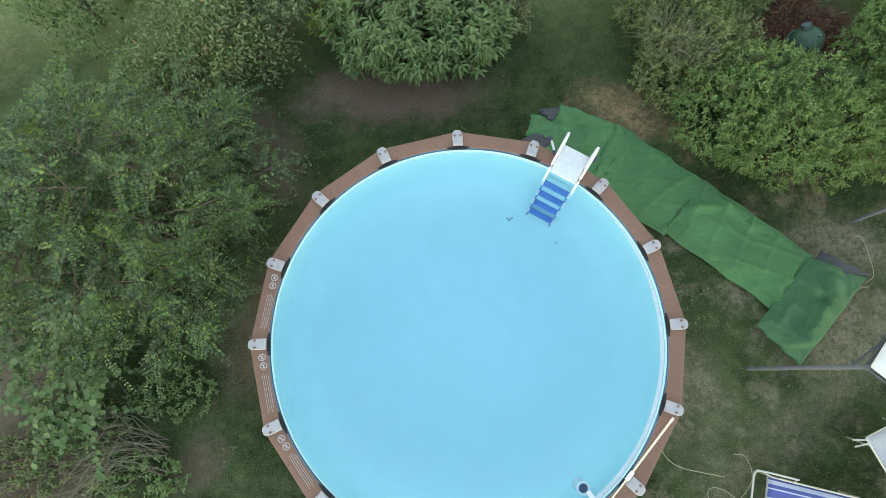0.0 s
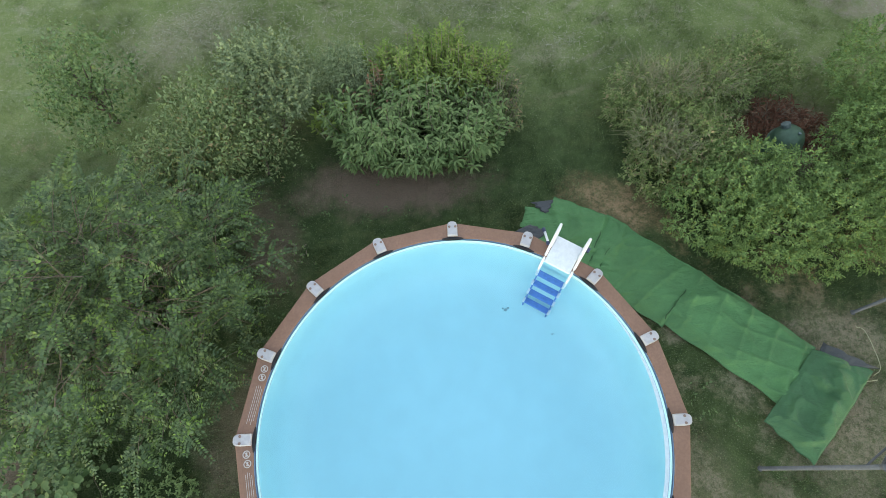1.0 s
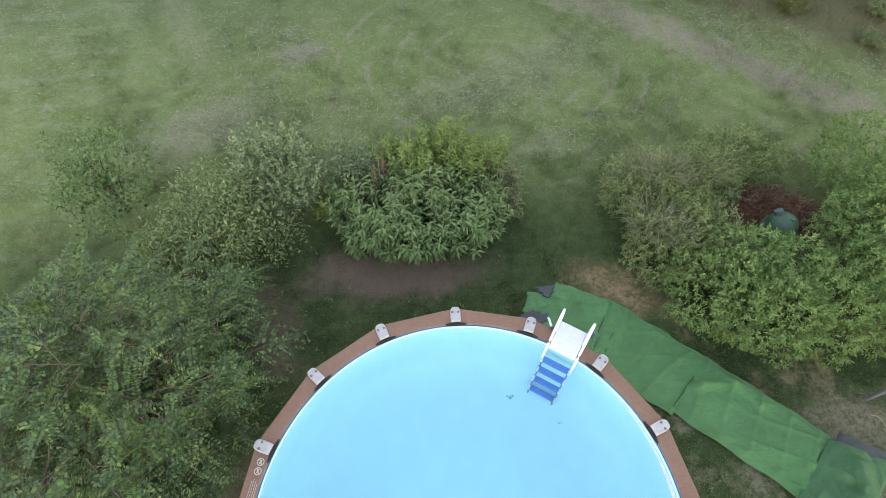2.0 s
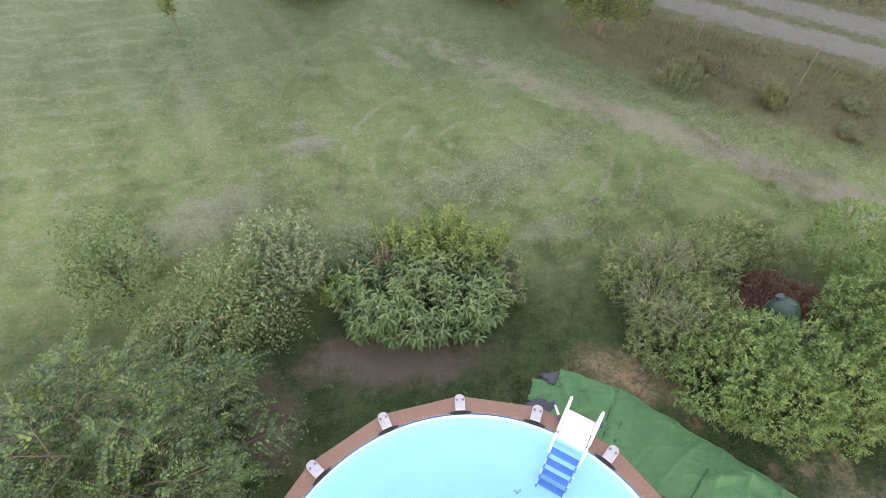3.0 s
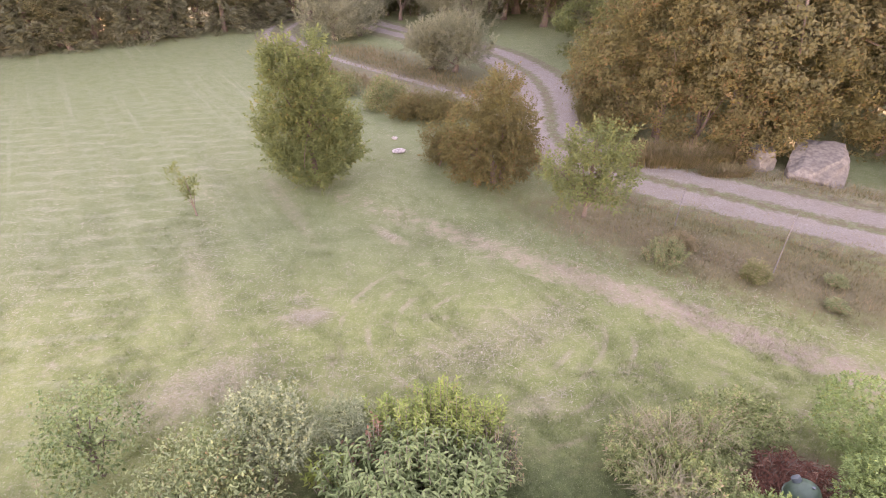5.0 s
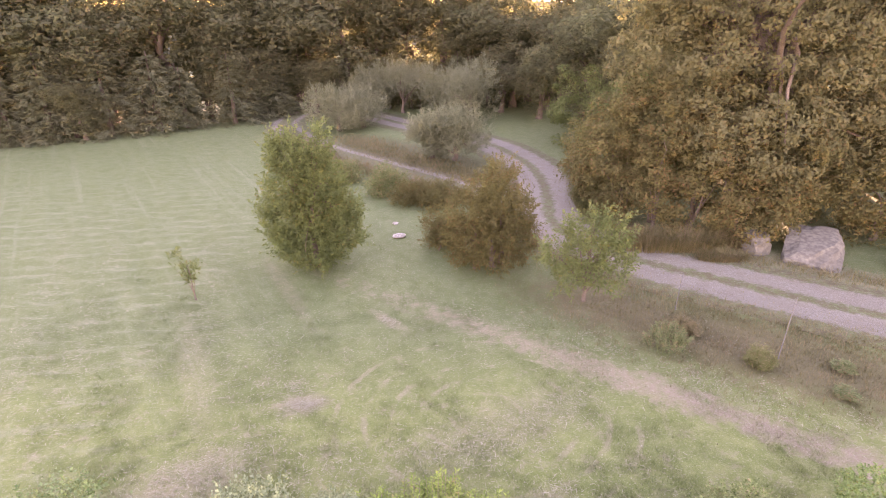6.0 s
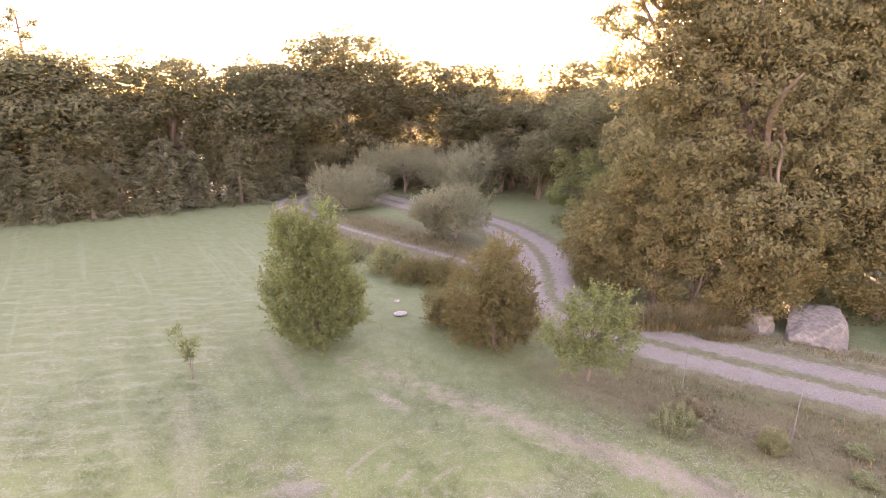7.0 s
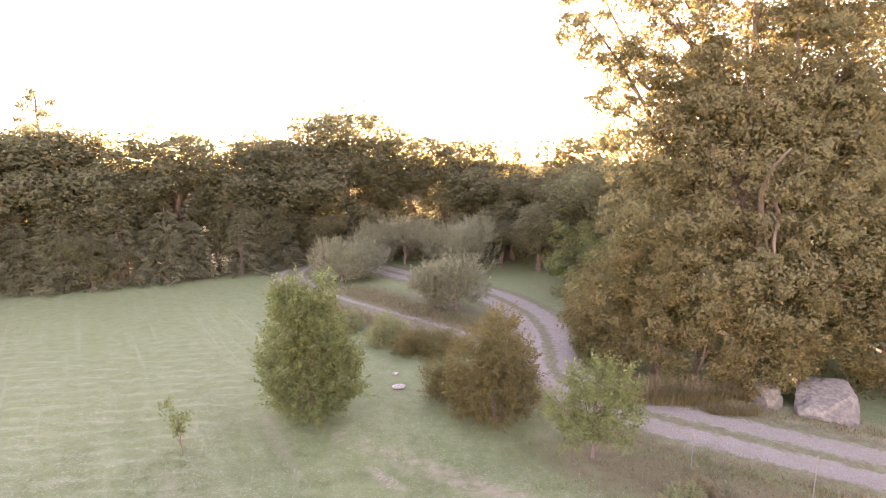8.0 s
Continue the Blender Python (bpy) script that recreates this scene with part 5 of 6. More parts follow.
stalk_clump("wild_flower", (0.95, 5.5, 0), "thin brownish wild flowers beside the perennials", 0.35, 0.5, 0.8, 60, 8, (0.12, 0.03), M_OLIVE, 0.3, 0.4)

for x, y in ((-2.65, 2.5), (-2.35, 2.95), (-2.95, 2.05), (-2.8, 3.1)):
    stalk_clump("broadleaf_weed", (x, y, 0), "low pale-green broad-leaved weed growing in the lawn", 0.26, 0.26, 0.05, 7, 2, (0.06, 0.04), M_LAUREL, 0.5, 0.15, "weed", "broad-leaved weeds in the lawn")

tree("privet_hedge", (5.2, 3.3, 0), "broad dense bright-green privet bush with small leaves", "shrub",
     [(-1.0, -0.1, 0.55, 0.8, 0.75, 0.6), (-0.3, -0.5, 0.55, 0.8, 0.7, 0.65), (0.5, -0.5, 0.6, 0.9, 0.75, 0.65), (1.4, -0.3, 0.6, 0.9, 0.9, 0.7), (2.2, 0.0, 0.65, 0.9, 0.9, 0.7), (-0.5, 0.4, 0.6, 0.7, 0.6, 0.6), (0.2, 0.25, 0.6, 0.6, 0.5, 0.6), (1.8, 0.8, 0.7, 0.8, 0.8, 0.7), (2.5, 1.3, 0.7, 0.9, 1.0, 0.75), (2.4, 2.3, 0.7, 0.9, 0.9, 0.7), (3.2, 0.3, 0.6, 0.8, 0.9, 0.65)],
     M_PRIVET, (0.056, 0.025), 9500, 8, 0.09, 0.03, 14, 0.72, 0.9, 0.05, stems=9, kind="rosette")
tree("tangled_shrub", (3.85, 4.7, 0), "tangled dull-green shrub with dry stems", "shrub",
     [(0, 0, 0.5, 0.8, 0.9, 0.55), (-0.3, 0.7, 0.5, 0.7, 0.7, 0.55), (0.6, 0.8, 0.5, 0.8, 0.6, 0.55), (0.4, -0.5, 0.5, 0.7, 0.7, 0.5), (-0.4, -0.6, 0.4, 0.5, 0.6, 0.4), (1.4, 1.3, 0.45, 0.7, 0.5, 0.5), (2.05, 1.15, 0.35, 0.45, 0.35, 0.4)],
     M_TANGLE, (0.062, 0.026), 2900, 10, 0.14, 0.025, 10, 0.6, 0.8, 0.1, stems=8, kind="rosette")


def straws(name, place, label, rx, ry, height, count, mat, lean=0.6, width=0.006, category="grass tuft", group=""):
    """A tuft of long bent grass blades."""
    th_r, a = np.sqrt(rng.random(count)), rng.random(count) * 2 * np.pi
    foot = np.c_[th_r * np.cos(a) * rx, th_r * np.sin(a) * ry, np.full(count, -0.02)]
    h = height * (0.5 + 0.6 * rng.random(count))
    dirn = np.c_[np.cos(a), np.sin(a)] + rng.normal(size=(count, 2)) * 0.7
    mid = foot + np.c_[dirn * (lean * h * 0.3)[:, None], h * 0.65]
    tip = foot + np.c_[dirn * (lean * h)[:, None], h * (0.95 - 0.35 * rng.random(count))]
    side = np.c_[-dirn[:, 1], dirn[:, 0], np.zeros(count)]
    side = unit(side) * width
    V = np.stack([foot - side, foot + side, mid - side * 0.8, mid + side * 0.8, tip], 1).reshape(-1, 3)
    b = np.arange(count)[:, None] * 5
    F = np.concatenate([b + t for t in ((0, 1, 3), (0, 3, 2), (2, 3, 4))], 1).reshape(-1, 3)
    ob = mesh_object(name, V, F, mat)
    ob.matrix_world = pose(*place)
    return tagged(ob, label, category, group)


for x, y, z, rx, ry, h, count in ((3.35, 4.45, 0.8, 0.35, 0.4, 0.26, 200), (3.75, 5.3, 0.98, 0.4, 0.28, 0.28, 170), (4.4, 5.3, 0.95, 0.4, 0.28, 0.26, 120), (3.35, 5.5, 0.9, 0.3, 0.3, 0.26, 150), (3.7, 4.2, 0.85, 0.25, 0.25, 0.22, 110)):
    straws("dry_grass_tuft", (x, y, z), "bleached dry grass hanging out of the tangled shrub", rx, ry, h, count, M_HAY, 1.0, 0.0045, "grass tuft", "dry grass in the tangled shrub")


# ---- green composter in its hollow ----
M_COMPOST = plain("dark_green_plastic", (0.04, 0.092, 0.055), 0.55, 0, 14, 0.1, 0.05)
M_GREYCAP = plain("grey_plastic", (0.075, 0.11, 0.11), 0.45, 0, 20, 0.08)


def build_composter():
    th = root("composter", (5.82, 4.52, -0.02), "dark-green cone-shaped plastic composter standing on bare soil", "composter")
    profile = [(0.36, 0.0), (0.36, 0.05), (0.33, 0.08), (0.325, 0.28), (0.3, 0.42), (0.235, 0.54), (0.12, 0.615), (0.0, 0.63)]
    bm = bmesh.new()
    seg = 32
    rings = [[bm.verts.new((r * math.cos(2 * math.pi * k / seg), r * math.sin(2 * math.pi * k / seg), z)) for k in range(seg)] for r, z in profile[:-1]]
    for a, b in zip(rings, rings[1:]):
        for k in range(seg):
            bm.faces.new((a[k], a[(k + 1) % seg], b[(k + 1) % seg], b[k]))
    tip = bm.verts.new((0, 0, profile[-1][1]))
    for k in range(seg):
        bm.faces.new((rings[-1][k], rings[-1][(k + 1) % seg], tip))
    part("body", bm, M_COMPOST, th, smooth=True)
    lid = disc_bm(0.085, 0.1, 20, 0.016)
    bmesh.ops.transform(lid, matrix=Matrix.Translation((-0.12, 0.17, 0.59)) @ Matrix.Rotation(radians(-38), 4, "X") @ Matrix.Rotation(radians(-24), 4, "Y"), verts=lid.verts)
    part("lid", lid, M_GREYCAP, th, "grey screw lid")
    part("latch", disc_bm(0.03, 0.03, 14, 0.006, (0.06, -0.06, 0.63)), M_GREYCAP, th)
    part("collar", ring_bm(0.325, 0.345, 0.26, 0.30, 32), M_COMPOST, th)
    th.scale = (0.86, 0.86, 0.95)


build_composter()

M_RUST = leafy("rusty_twig", (0.07, 0.026, 0.016), (0.17, 0.07, 0.042), (0.3, 0.2, 0.13), 0.12, 0.7, 0.15, 5.0)
for x, y, rx, ry, h in ((5.75, 5.1, 0.3, 0.25, 0.32), (6.15, 5.12, 0.3, 0.22, 0.28), (6.4, 4.8, 0.2, 0.3, 0.28), (5.45, 4.9, 0.18, 0.22, 0.24)):
    stalk_clump("plant_cuttings", (x, y, 0), "heap of withered rust-red plant cuttings beside the composter", rx, ry, h, 46, 9, (0.12, 0.022), M_RUST, 0.7, 0.4, "cuttings", "heaps of cuttings by the composter")


# ---- heap of dry prunings ----
def build_prunings():
    th = root("pruning_heap", (-5.0, -1.5, 0), "heap of dry bare pruned branches on the ground", "branches")
    for k in range(26):
        a = radians(rng.normal(20, 16))
        L = 0.9 + 0.9 * rng.random()
        s = np.array([0.75 - 0.25 * rng.random(), 0.15 + rng.normal() * 0.18, 0.04 + 0.2 * rng.random()])
        e = s - np.array([math.cos(a) * L, math.sin(a) * L, -0.12 * rng.normal()])
        e[2] = max(e[2], 0.03)
        bow = 0.18 + 0.3 * rng.random()
        u = np.linspace(0, 1, 9)[:, None]
        line = s + (e - s) * u + np.array([-math.sin(a), math.cos(a), 0.35]) * bow * np.sin(u * np.pi) + rng.normal(size=(9, 3)) * 0.015
        line[:, 2] = np.maximum(line[:, 2], 0.02)
        pieces = [tube(line, np.linspace(0.0065, 0.002, 9), 5)]
        for _ in range(4):
            q = line[rng.integers(2, 8)]
            w = q + np.array([-0.35, rng.normal() * 0.25, rng.normal() * 0.06])
            w[2] = max(w[2], 0.02)
            pieces.append(tube(bend(q, w, 0.05, 4, 0.04), np.linspace(0.0045, 0.0015, 4), 4))
        v, f = joined(pieces)
        mesh_object("branch", v, f, M_TWIG, th)


build_prunings()
stalk_clump("weed_clump", (-5.6, -1.05, 0), "fresh green weeds growing through the prunings", 0.7, 0.35, 0.35, 150, 8, (0.055, 0.026), M_LAUREL, 0.5, 0.3, "weeds", "weeds by the prunings")
stalk_clump("weed_clump", (-4.7, -1.75, 0), "fresh green weeds growing through the prunings", 0.6, 0.3, 0.3, 110, 8, (0.055, 0.026), M_LAUREL, 0.5, 0.3, "weeds", "weeds by the prunings")
stalk_clump("weed_clump", (-4.3, -0.55, 0), "dull green weeds under the locust shrub", 0.6, 0.35, 0.25, 110, 7, (0.05, 0.024), M_LAUREL, 0.5, 0.3, "weeds", "weeds by the prunings")
stalk_clump("weed_clump", (-6.4, -1.6, 0), "dull green weeds under the locust shrub", 0.7, 0.5, 0.35, 150, 7, (0.06, 0.028), M_OLIVE, 0.5, 0.3, "weeds", "weeds by the prunings")



def lawn_weeds(count):
    """Broad-leaved weeds in the lawn: small rosettes."""
    x, y = rng.uniform(-3.6, 1.2, count), rng.uniform(2.0, 4.6, count)
    x[::3], y[::3] = rng.uniform(2.9, 4.2, len(x[::3])), rng.uniform(-2.2, 1.0, len(x[::3]))
    x[1::5], y[1::5] = rng.uniform(-3.6, -2.6, len(x[1::5])), rng.uniform(-2.4, 2.4, len(x[1::5]))
    keep = np.hypot(x, y) > 2.9
    at = np.c_[x, y, np.full(count, 0.03)][keep]
    at = np.repeat(at, 6, 0) + rng.normal(size=(len(at) * 6, 3)) * (0.05, 0.05, 0.012)
    a = rng.random(len(at)) * 2 * np.pi
    L = 0.03 + 0.045 * rng.random(len(at))
    v, f = leaves(at, np.c_[np.cos(a), np.sin(a), np.full(len(at), 0.3)], L, L * 0.55, 0.15, 0.1)
    tagged(mesh_object("lawn_weeds", v, f, M_ROUND), "broad-leaved weeds scattered in the lawn", "weeds", kind="stuff")


lawn_weeds(45)

# ---- trees of the field ----
tree("field_tree", (-4.0, 17.7, 0), "tall oval young tree with dense green leaves", "tree",
     [(0, 0, 0.8, 1.35, 1.3, 0.7), (-0.8, 0.2, 1.5, 0.85, 0.9, 0.8), (0.85, -0.1, 1.4, 0.8, 0.9, 0.8), (0.2, 0.3, 2.2, 1.0, 1.0, 0.8), (-0.75, 0, 2.9, 0.75, 0.8, 0.75), (0.45, 0, 3.0, 0.75, 0.8, 0.7), (-0.6, 0, 3.8, 0.65, 0.7, 0.6), (0.2, 0, 3.9, 0.5, 0.5, 0.55), (-1.0, 0.1, 4.3, 0.3, 0.3, 0.35), (-0.45, 0, 4.55, 0.25, 0.25, 0.35), (0.4, 0, 4.6, 0.22, 0.22, 0.45), (1.35, 0, 2.1, 0.35, 0.35, 0.4), (-1.45, 0, 2.1, 0.3, 0.3, 0.4)],
     M_FIELD, (0.105, 0.06), 1900, 18, 0.6, 0.1, 12, 0.45, 0.9, 0.15, kind="shoot")
tree("field_bush", (2.2, 17.3, 0), "dense dome-shaped russet-green bush by the road", "bush",
     [(0, 0, 1.0, 1.4, 1.3, 1.0), (-0.5, 0, 1.8, 1.0, 1.0, 1.0), (0.5, 0.1, 1.9, 1.0, 1.0, 1.0), (0.1, 0, 2.8, 0.9, 0.9, 0.8), (0.35, 0, 3.4, 0.5, 0.5, 0.5), (-0.9, 0, 1.0, 0.7, 0.7, 0.8), (1.0, 0, 1.0, 0.7, 0.7, 0.8)],
     M_RUSSET, (0.095, 0.05), 1500, 17, 0.45, 0.09, 10, 0.6, 0.5, 0.2, stems=3, kind="shoot")
tree("field_bush", (0.65, 19.3, 0), "small round russet bush beside the larger bush", "bush",
     random_lobes(6, 0, 0, 0.6, 0.85, 0.8, 0.5, 0.45, 8), M_RUSSET, (0.095, 0.045), 420, 14, 0.4, 0.03, 6, 0.5, 0.6, 0.1, stems=3, kind="shoot")
tree("young_tree", (4.95, 14.6, 0), "young spreading tree with open light-green crown", "tree",
     [(0.0, 0, 1.55, 0.7, 0.7, 0.63), (-0.81, 0.1, 1.46, 0.6, 0.6, 0.5), (0.85, 0, 1.5, 0.6, 0.6, 0.5), (-0.28, 0, 2.24, 0.5, 0.5, 0.45), (0.47, 0.1, 2.24, 0.45, 0.5, 0.5), (-0.66, -0.2, 0.86, 0.6, 0.6, 0.41), (0.47, -0.3, 0.86, 0.65, 0.6, 0.41), (1.19, 0.2, 2.02, 0.3, 0.3, 0.32), (-1.14, 0, 1.89, 0.3, 0.3, 0.27), (0.1, 0, 2.71, 0.25, 0.25, 0.32), (-0.71, 0, 2.58, 0.2, 0.2, 0.27), (0.9, 0, 2.58, 0.2, 0.2, 0.25), (1.42, 0, 1.29, 0.3, 0.3, 0.23)],
     M_YOUNG, (0.10, 0.06), 470, 15, 0.5, 0.06, 12, 0.4, 0.7, 0.2, kind="shoot")
tree("sapling", (-7.5, 15.3, 0), "thin leaning sapling on the mown field", "tree",
     [(-0.05, 0, 0.7, 0.07, 0.07, 0.2), (-0.15, 0, 1.15, 0.08, 0.08, 0.25), (-0.32, 0, 1.5, 0.06, 0.06, 0.2), (0.2, 0, 1.05, 0.08, 0.08, 0.1), (-0.5, 0, 1.2, 0.07, 0.07, 0.07), (0.33, 0, 1.25, 0.05, 0.05, 0.08)],
     M_FIELD, (0.12, 0.04), 46, 9, 0.3, 0.022, 5, 0.2, 1.2, 0.05, kind="shoot")
for k, (x, y, h) in enumerate(((-1.9, 26.2, 1.35), (-0.6, 24.8, 0.75), (-4.2, 28.4, 0.7), (0.5, 24.2, 0.85), (-6.2, 31.4, 0.8))):
    tree("roadside_bush", (x, y, 0), "low rough bush at the edge of the farm road", "bush",
         random_lobes(6, 0, 0, h * 0.45, 1.1, 0.9, h * 0.4, 0.55, 20 + k), M_RUSSET if k % 2 else M_OLIVE, (0.1, 0.05), 900, 9, 0.25, 0.03, 4, 0.4, 0.6, 0.1, "bushes along the road", 3, "slip")
for k, (x, y, r, h) in enumerate(((-6.4, 42.5, 2.4, 4.0), (-4.6, 44.0, 1.9, 3.6), (2.0, 32.8, 1.9, 3.7), (0.6, 33.6, 1.3, 2.9), (-1.6, 50.5, 3.0, 5.0), (2.2, 49.0, 2.8, 5.3), (-4.5, 51.5, 2.4, 4.4), (4.3, 45.5, 2.6, 4.6))):
    tree("olive_tree", (x, y, 0), "silvery olive tree with feathery upright shoots beside the road", "tree",
         random_lobes(15, 0, 0, h * 0.5, r * 1.1, r * 1.1, h * 0.5, r * 0.42, 40 + k), M_SILVER, (0.17, 0.05), 760, 20, 0.7, 0.14, 7, 0.5, 0.8, 0.05, "olive trees by the road", 1, "fine_shoot")

# ---- the big tree and the thicket beyond the road ----
tree("roadside_tree", (14.2, 22.5, 0), "huge broad-leaved tree towering over the gravel road", "tree",
     [(0, 0, 8, 4.6, 4.0, 3.6), (-3.6, -0.5, 6.5, 2.6, 2.6, 2.8), (-4.4, 0, 9.8, 2.2, 2.2, 1.8), (3.5, -1, 7.0, 3.6, 3.2, 3.4), (-2.2, 0, 12.3, 2.6, 2.4, 2.0), (1.8, 0, 13.0, 3.0, 2.6, 2.4), (5.0, 0, 11.0, 2.8, 2.6, 2.4), (-5.0, 0.5, 12.9, 1.4, 1.4, 0.9),
      (-1.0, -2.5, 4.2, 3.0, 2.0, 2.2), (3.5, -2.5, 4.0, 2.8, 1.8, 2.0), (0, 0, 16.0, 2.8, 2.6, 1.7), (7.5, 0, 8.0, 3.2, 2.8, 3.4), (-3.6, 0, 15.0, 1.7, 1.6, 1.0), (6.5, 0, 15.0, 2.2, 2.2, 1.6), (-2.3, 0.5, 12.8, 1.5, 1.5, 1.4), (2.2, 0.3, 13.5, 1.7, 1.7, 1.5),
      (-6.5, 0.2, 13.5, 1.2, 1.2, 0.6), (-6.2, 0.0, 11.4, 1.1, 1.1, 0.6), (-7.5, 0.3, 14.5, 1.2, 1.2, 0.6), (-6.0, -0.2, 15.8, 1.3, 1.2, 0.7), (-7.9, 0.2, 16.3, 1.3, 1.2, 0.7), (-4.6, 0.2, 17.2, 1.6, 1.5, 0.8),
      (-0.4, -0.3, 10.8, 3.0, 2.6, 2.2), (3.2, 0.2, 10.6, 3.0, 2.6, 2.0), (7.6, 0.0, 12.2, 2.2, 2.0, 1.8), (3.6, 0.2, 15.6, 2.2, 2.0, 1.6), (-2.6, 0.2, 10.6, 2.2, 2.0, 1.6)],
     M_WARM, (0.155, 0.105), 3200, 78, 0.55, 0.42, 40, 0.35, 0.2, 0.25, kind="clump")
tree("thicket", (9.6, 20.6, 0), "dark overgrown thicket hanging down to the road", "thicket",
     [(0, 0, 1.8, 1.6, 1.4, 1.8), (-1.2, 1.6, 2.2, 1.5, 1.6, 2.1), (1.6, -0.9, 1.8, 1.6, 1.2, 1.8), (0.2, 1.2, 4.0, 1.9, 1.7, 1.8), (3.2, -1.6, 1.7, 1.5, 1.2, 1.7), (2.0, 0, 4.0, 2.0, 1.6, 1.8), (-1.5, 3.4, 2.6, 1.6, 1.6, 2.4), (4.6, -1.3, 2.6, 1.5, 1.4, 2.0)],
     M_RUSSET, (0.13, 0.07), 520, 130, 0.55, 0.1, 14, 0.5, -0.1, 0.5, stems=6, kind="clump")
tree("thicket", (11.9, 31.0, 0), "overgrown green thicket beside the road bend", "thicket",
     [(0, 0, 2.0, 2.2, 2.0, 2.0), (0.6, -2.6, 1.8, 1.6, 1.8, 1.8), (1.0, 2.6, 2.4, 2.2, 2.2, 2.4), (2.2, 0, 4.0, 2.4, 2.4, 2.4), (0.3, -4.6, 1.4, 1.3, 1.4, 1.5), (-1.0, 5.5, 2.5, 2.2, 2.4, 2.6)],
     M_FIELD, (0.14, 0.08), 420, 120, 0.6, 0.1, 10, 0.5, 0.3, 0.3, stems=5, kind="clump")
tree("thicket", (18.0, 19.0, 0), "overgrown thicket behind the stone slab", "thicket",
     [(0, 0, 2.4, 2.2, 1.6, 2.4), (2.8, -1.5, 2.4, 2.2, 1.6, 2.4), (5.5, -3.0, 2.6, 2.4, 1.8, 2.6), (1.5, 1, 5.0, 2.6, 2.0, 2.2)],
     M_RUSSET, (0.14, 0.08), 330, 120, 0.6, 0.1, 8, 0.5, 0.2, 0.3, stems=4, kind="clump")
straws("tall_grass", (9.9, 18.6, 0), "tall yellowish grass along the road verge", 2.6, 0.6, 1.0, 2600, M_ROUGH, 0.5, 0.009)
straws("tall_grass", (11.0, 17.5, 0), "tall yellowish grass along the road verge", 1.0, 0.4, 0.45, 800, M_ROUGH, 0.6, 0.009)
straws("tall_grass", (7.9, 23.0, 0), "tall yellowish grass along the road bend", 0.8, 2.6, 0.9, 1500, M_TALLGRASS, 0.6, 0.012)

# stone slab at the roadside
M_STONE = plain("pale_stone", (0.135, 0.128, 0.108), 0.9, 0, 7.0, 0.2, 0.8, 0.15)


def rock(name, place, size, label, seed, turn=0.0, mat=None, sub=4, flat_at=0.8, rough=0.35, tilt=0.0):
    bm = bmesh.new()
    bmesh.ops.create_icosphere(bm, subdivisions=sub, radius=1)
    for v in bm.verts:
        p = v.co.copy()
        k = 1 + rough * noise.noise(p * 1.1 + Vector((seed, 0, 0))) + 0.12 * noise.noise(p * 3.3 + Vector((0, seed, 0))) + 0.04 * noise.noise(p * 9)
        q = p * k
        q = Vector([max(-flat_at, min(flat_at, c)) for c in q])
        v.co = Vector((q.x * size[0], q.y * size[1], q.z * size[2]))
    ob = part(name, bm, mat or M_STONE)
    ob.matrix_world = pose(*place, tilt, 0, turn)
    return tagged(ob, label, "rock")


rock("boulder", (14.6, 17.7, 0.1), (1.2, 1.7, 0.75), "large pale weathered rock slab beside the road", 3, -38, tilt=14)
rock("boulder", (12.6, 18.2, 0.3), (0.5, 0.6, 0.55), "smaller pale rock beside the slab", 5, 20)
rock("boulder", (17.3, 15.9, 0.1), (1.0, 1.0, 0.55), "broken rock at the road edge", 8, 60)
M_STONEW = plain("white_stone_face", (0.34, 0.33, 0.31), 0.9, 0, 9.0, 0.25, 0.6)
rock("white_stone", (-1.08, 20.35, 0.02), (0.24, 0.18, 0.1), "flat white stone lying in the field grass", 11, 0, M_STONEW, 4, 1.5, 0.5)
rock("white_stone", (-1.3, 21.8, 0.02), (0.12, 0.09, 0.07), "small white stone lying in the field grass", 12, 0, M_STONEW, 4, 1.5, 0.5)

# stakes in the rough bank
M_STAKE = plain("weathered_stake", (0.12, 0.115, 0.105), 0.8, 0, 30, 0.15)
for x, y, h, lean in ((9.21, 11.16, 1.85, 0.05), (7.64, 13.9, 1.25, 0.04)):
    ob = mesh_object("stake", *tube([(0, 0, -0.05), (lean * 0.4, 0, h * 0.5), (lean, 0, h)], [0.013, 0.012, 0.009], 8), M_STAKE, smooth=True)
    ob.matrix_world = pose(x, y, 0)
    tagged(ob, "thin weathered stake standing in the rough grass", "stake", "stakes in the bank")

for x, y, r, h, mat in ((6.45, 11.9, 0.5, 0.6, M_OLIVE), (8.5, 10.9, 0.28, 0.45, M_TALLGRASS), (9.9, 9.6, 0.2, 0.18, M_OLIVE), (7.2, 12.6, 0.4, 0.35, M_ROUGH), (10.6, 10.6, 0.2, 0.15, M_OLIVE), (11.8, 9.6, 0.2, 0.18, M_OLIVE)):
    stalk_clump("bank_weed", (x, y, 0), "rough olive-brown weed clump on the bank below the road", r, r, h, 80, 13, (0.1, 0.028), mat, 0.4, 0.2, "weeds", "weed clumps on the bank")



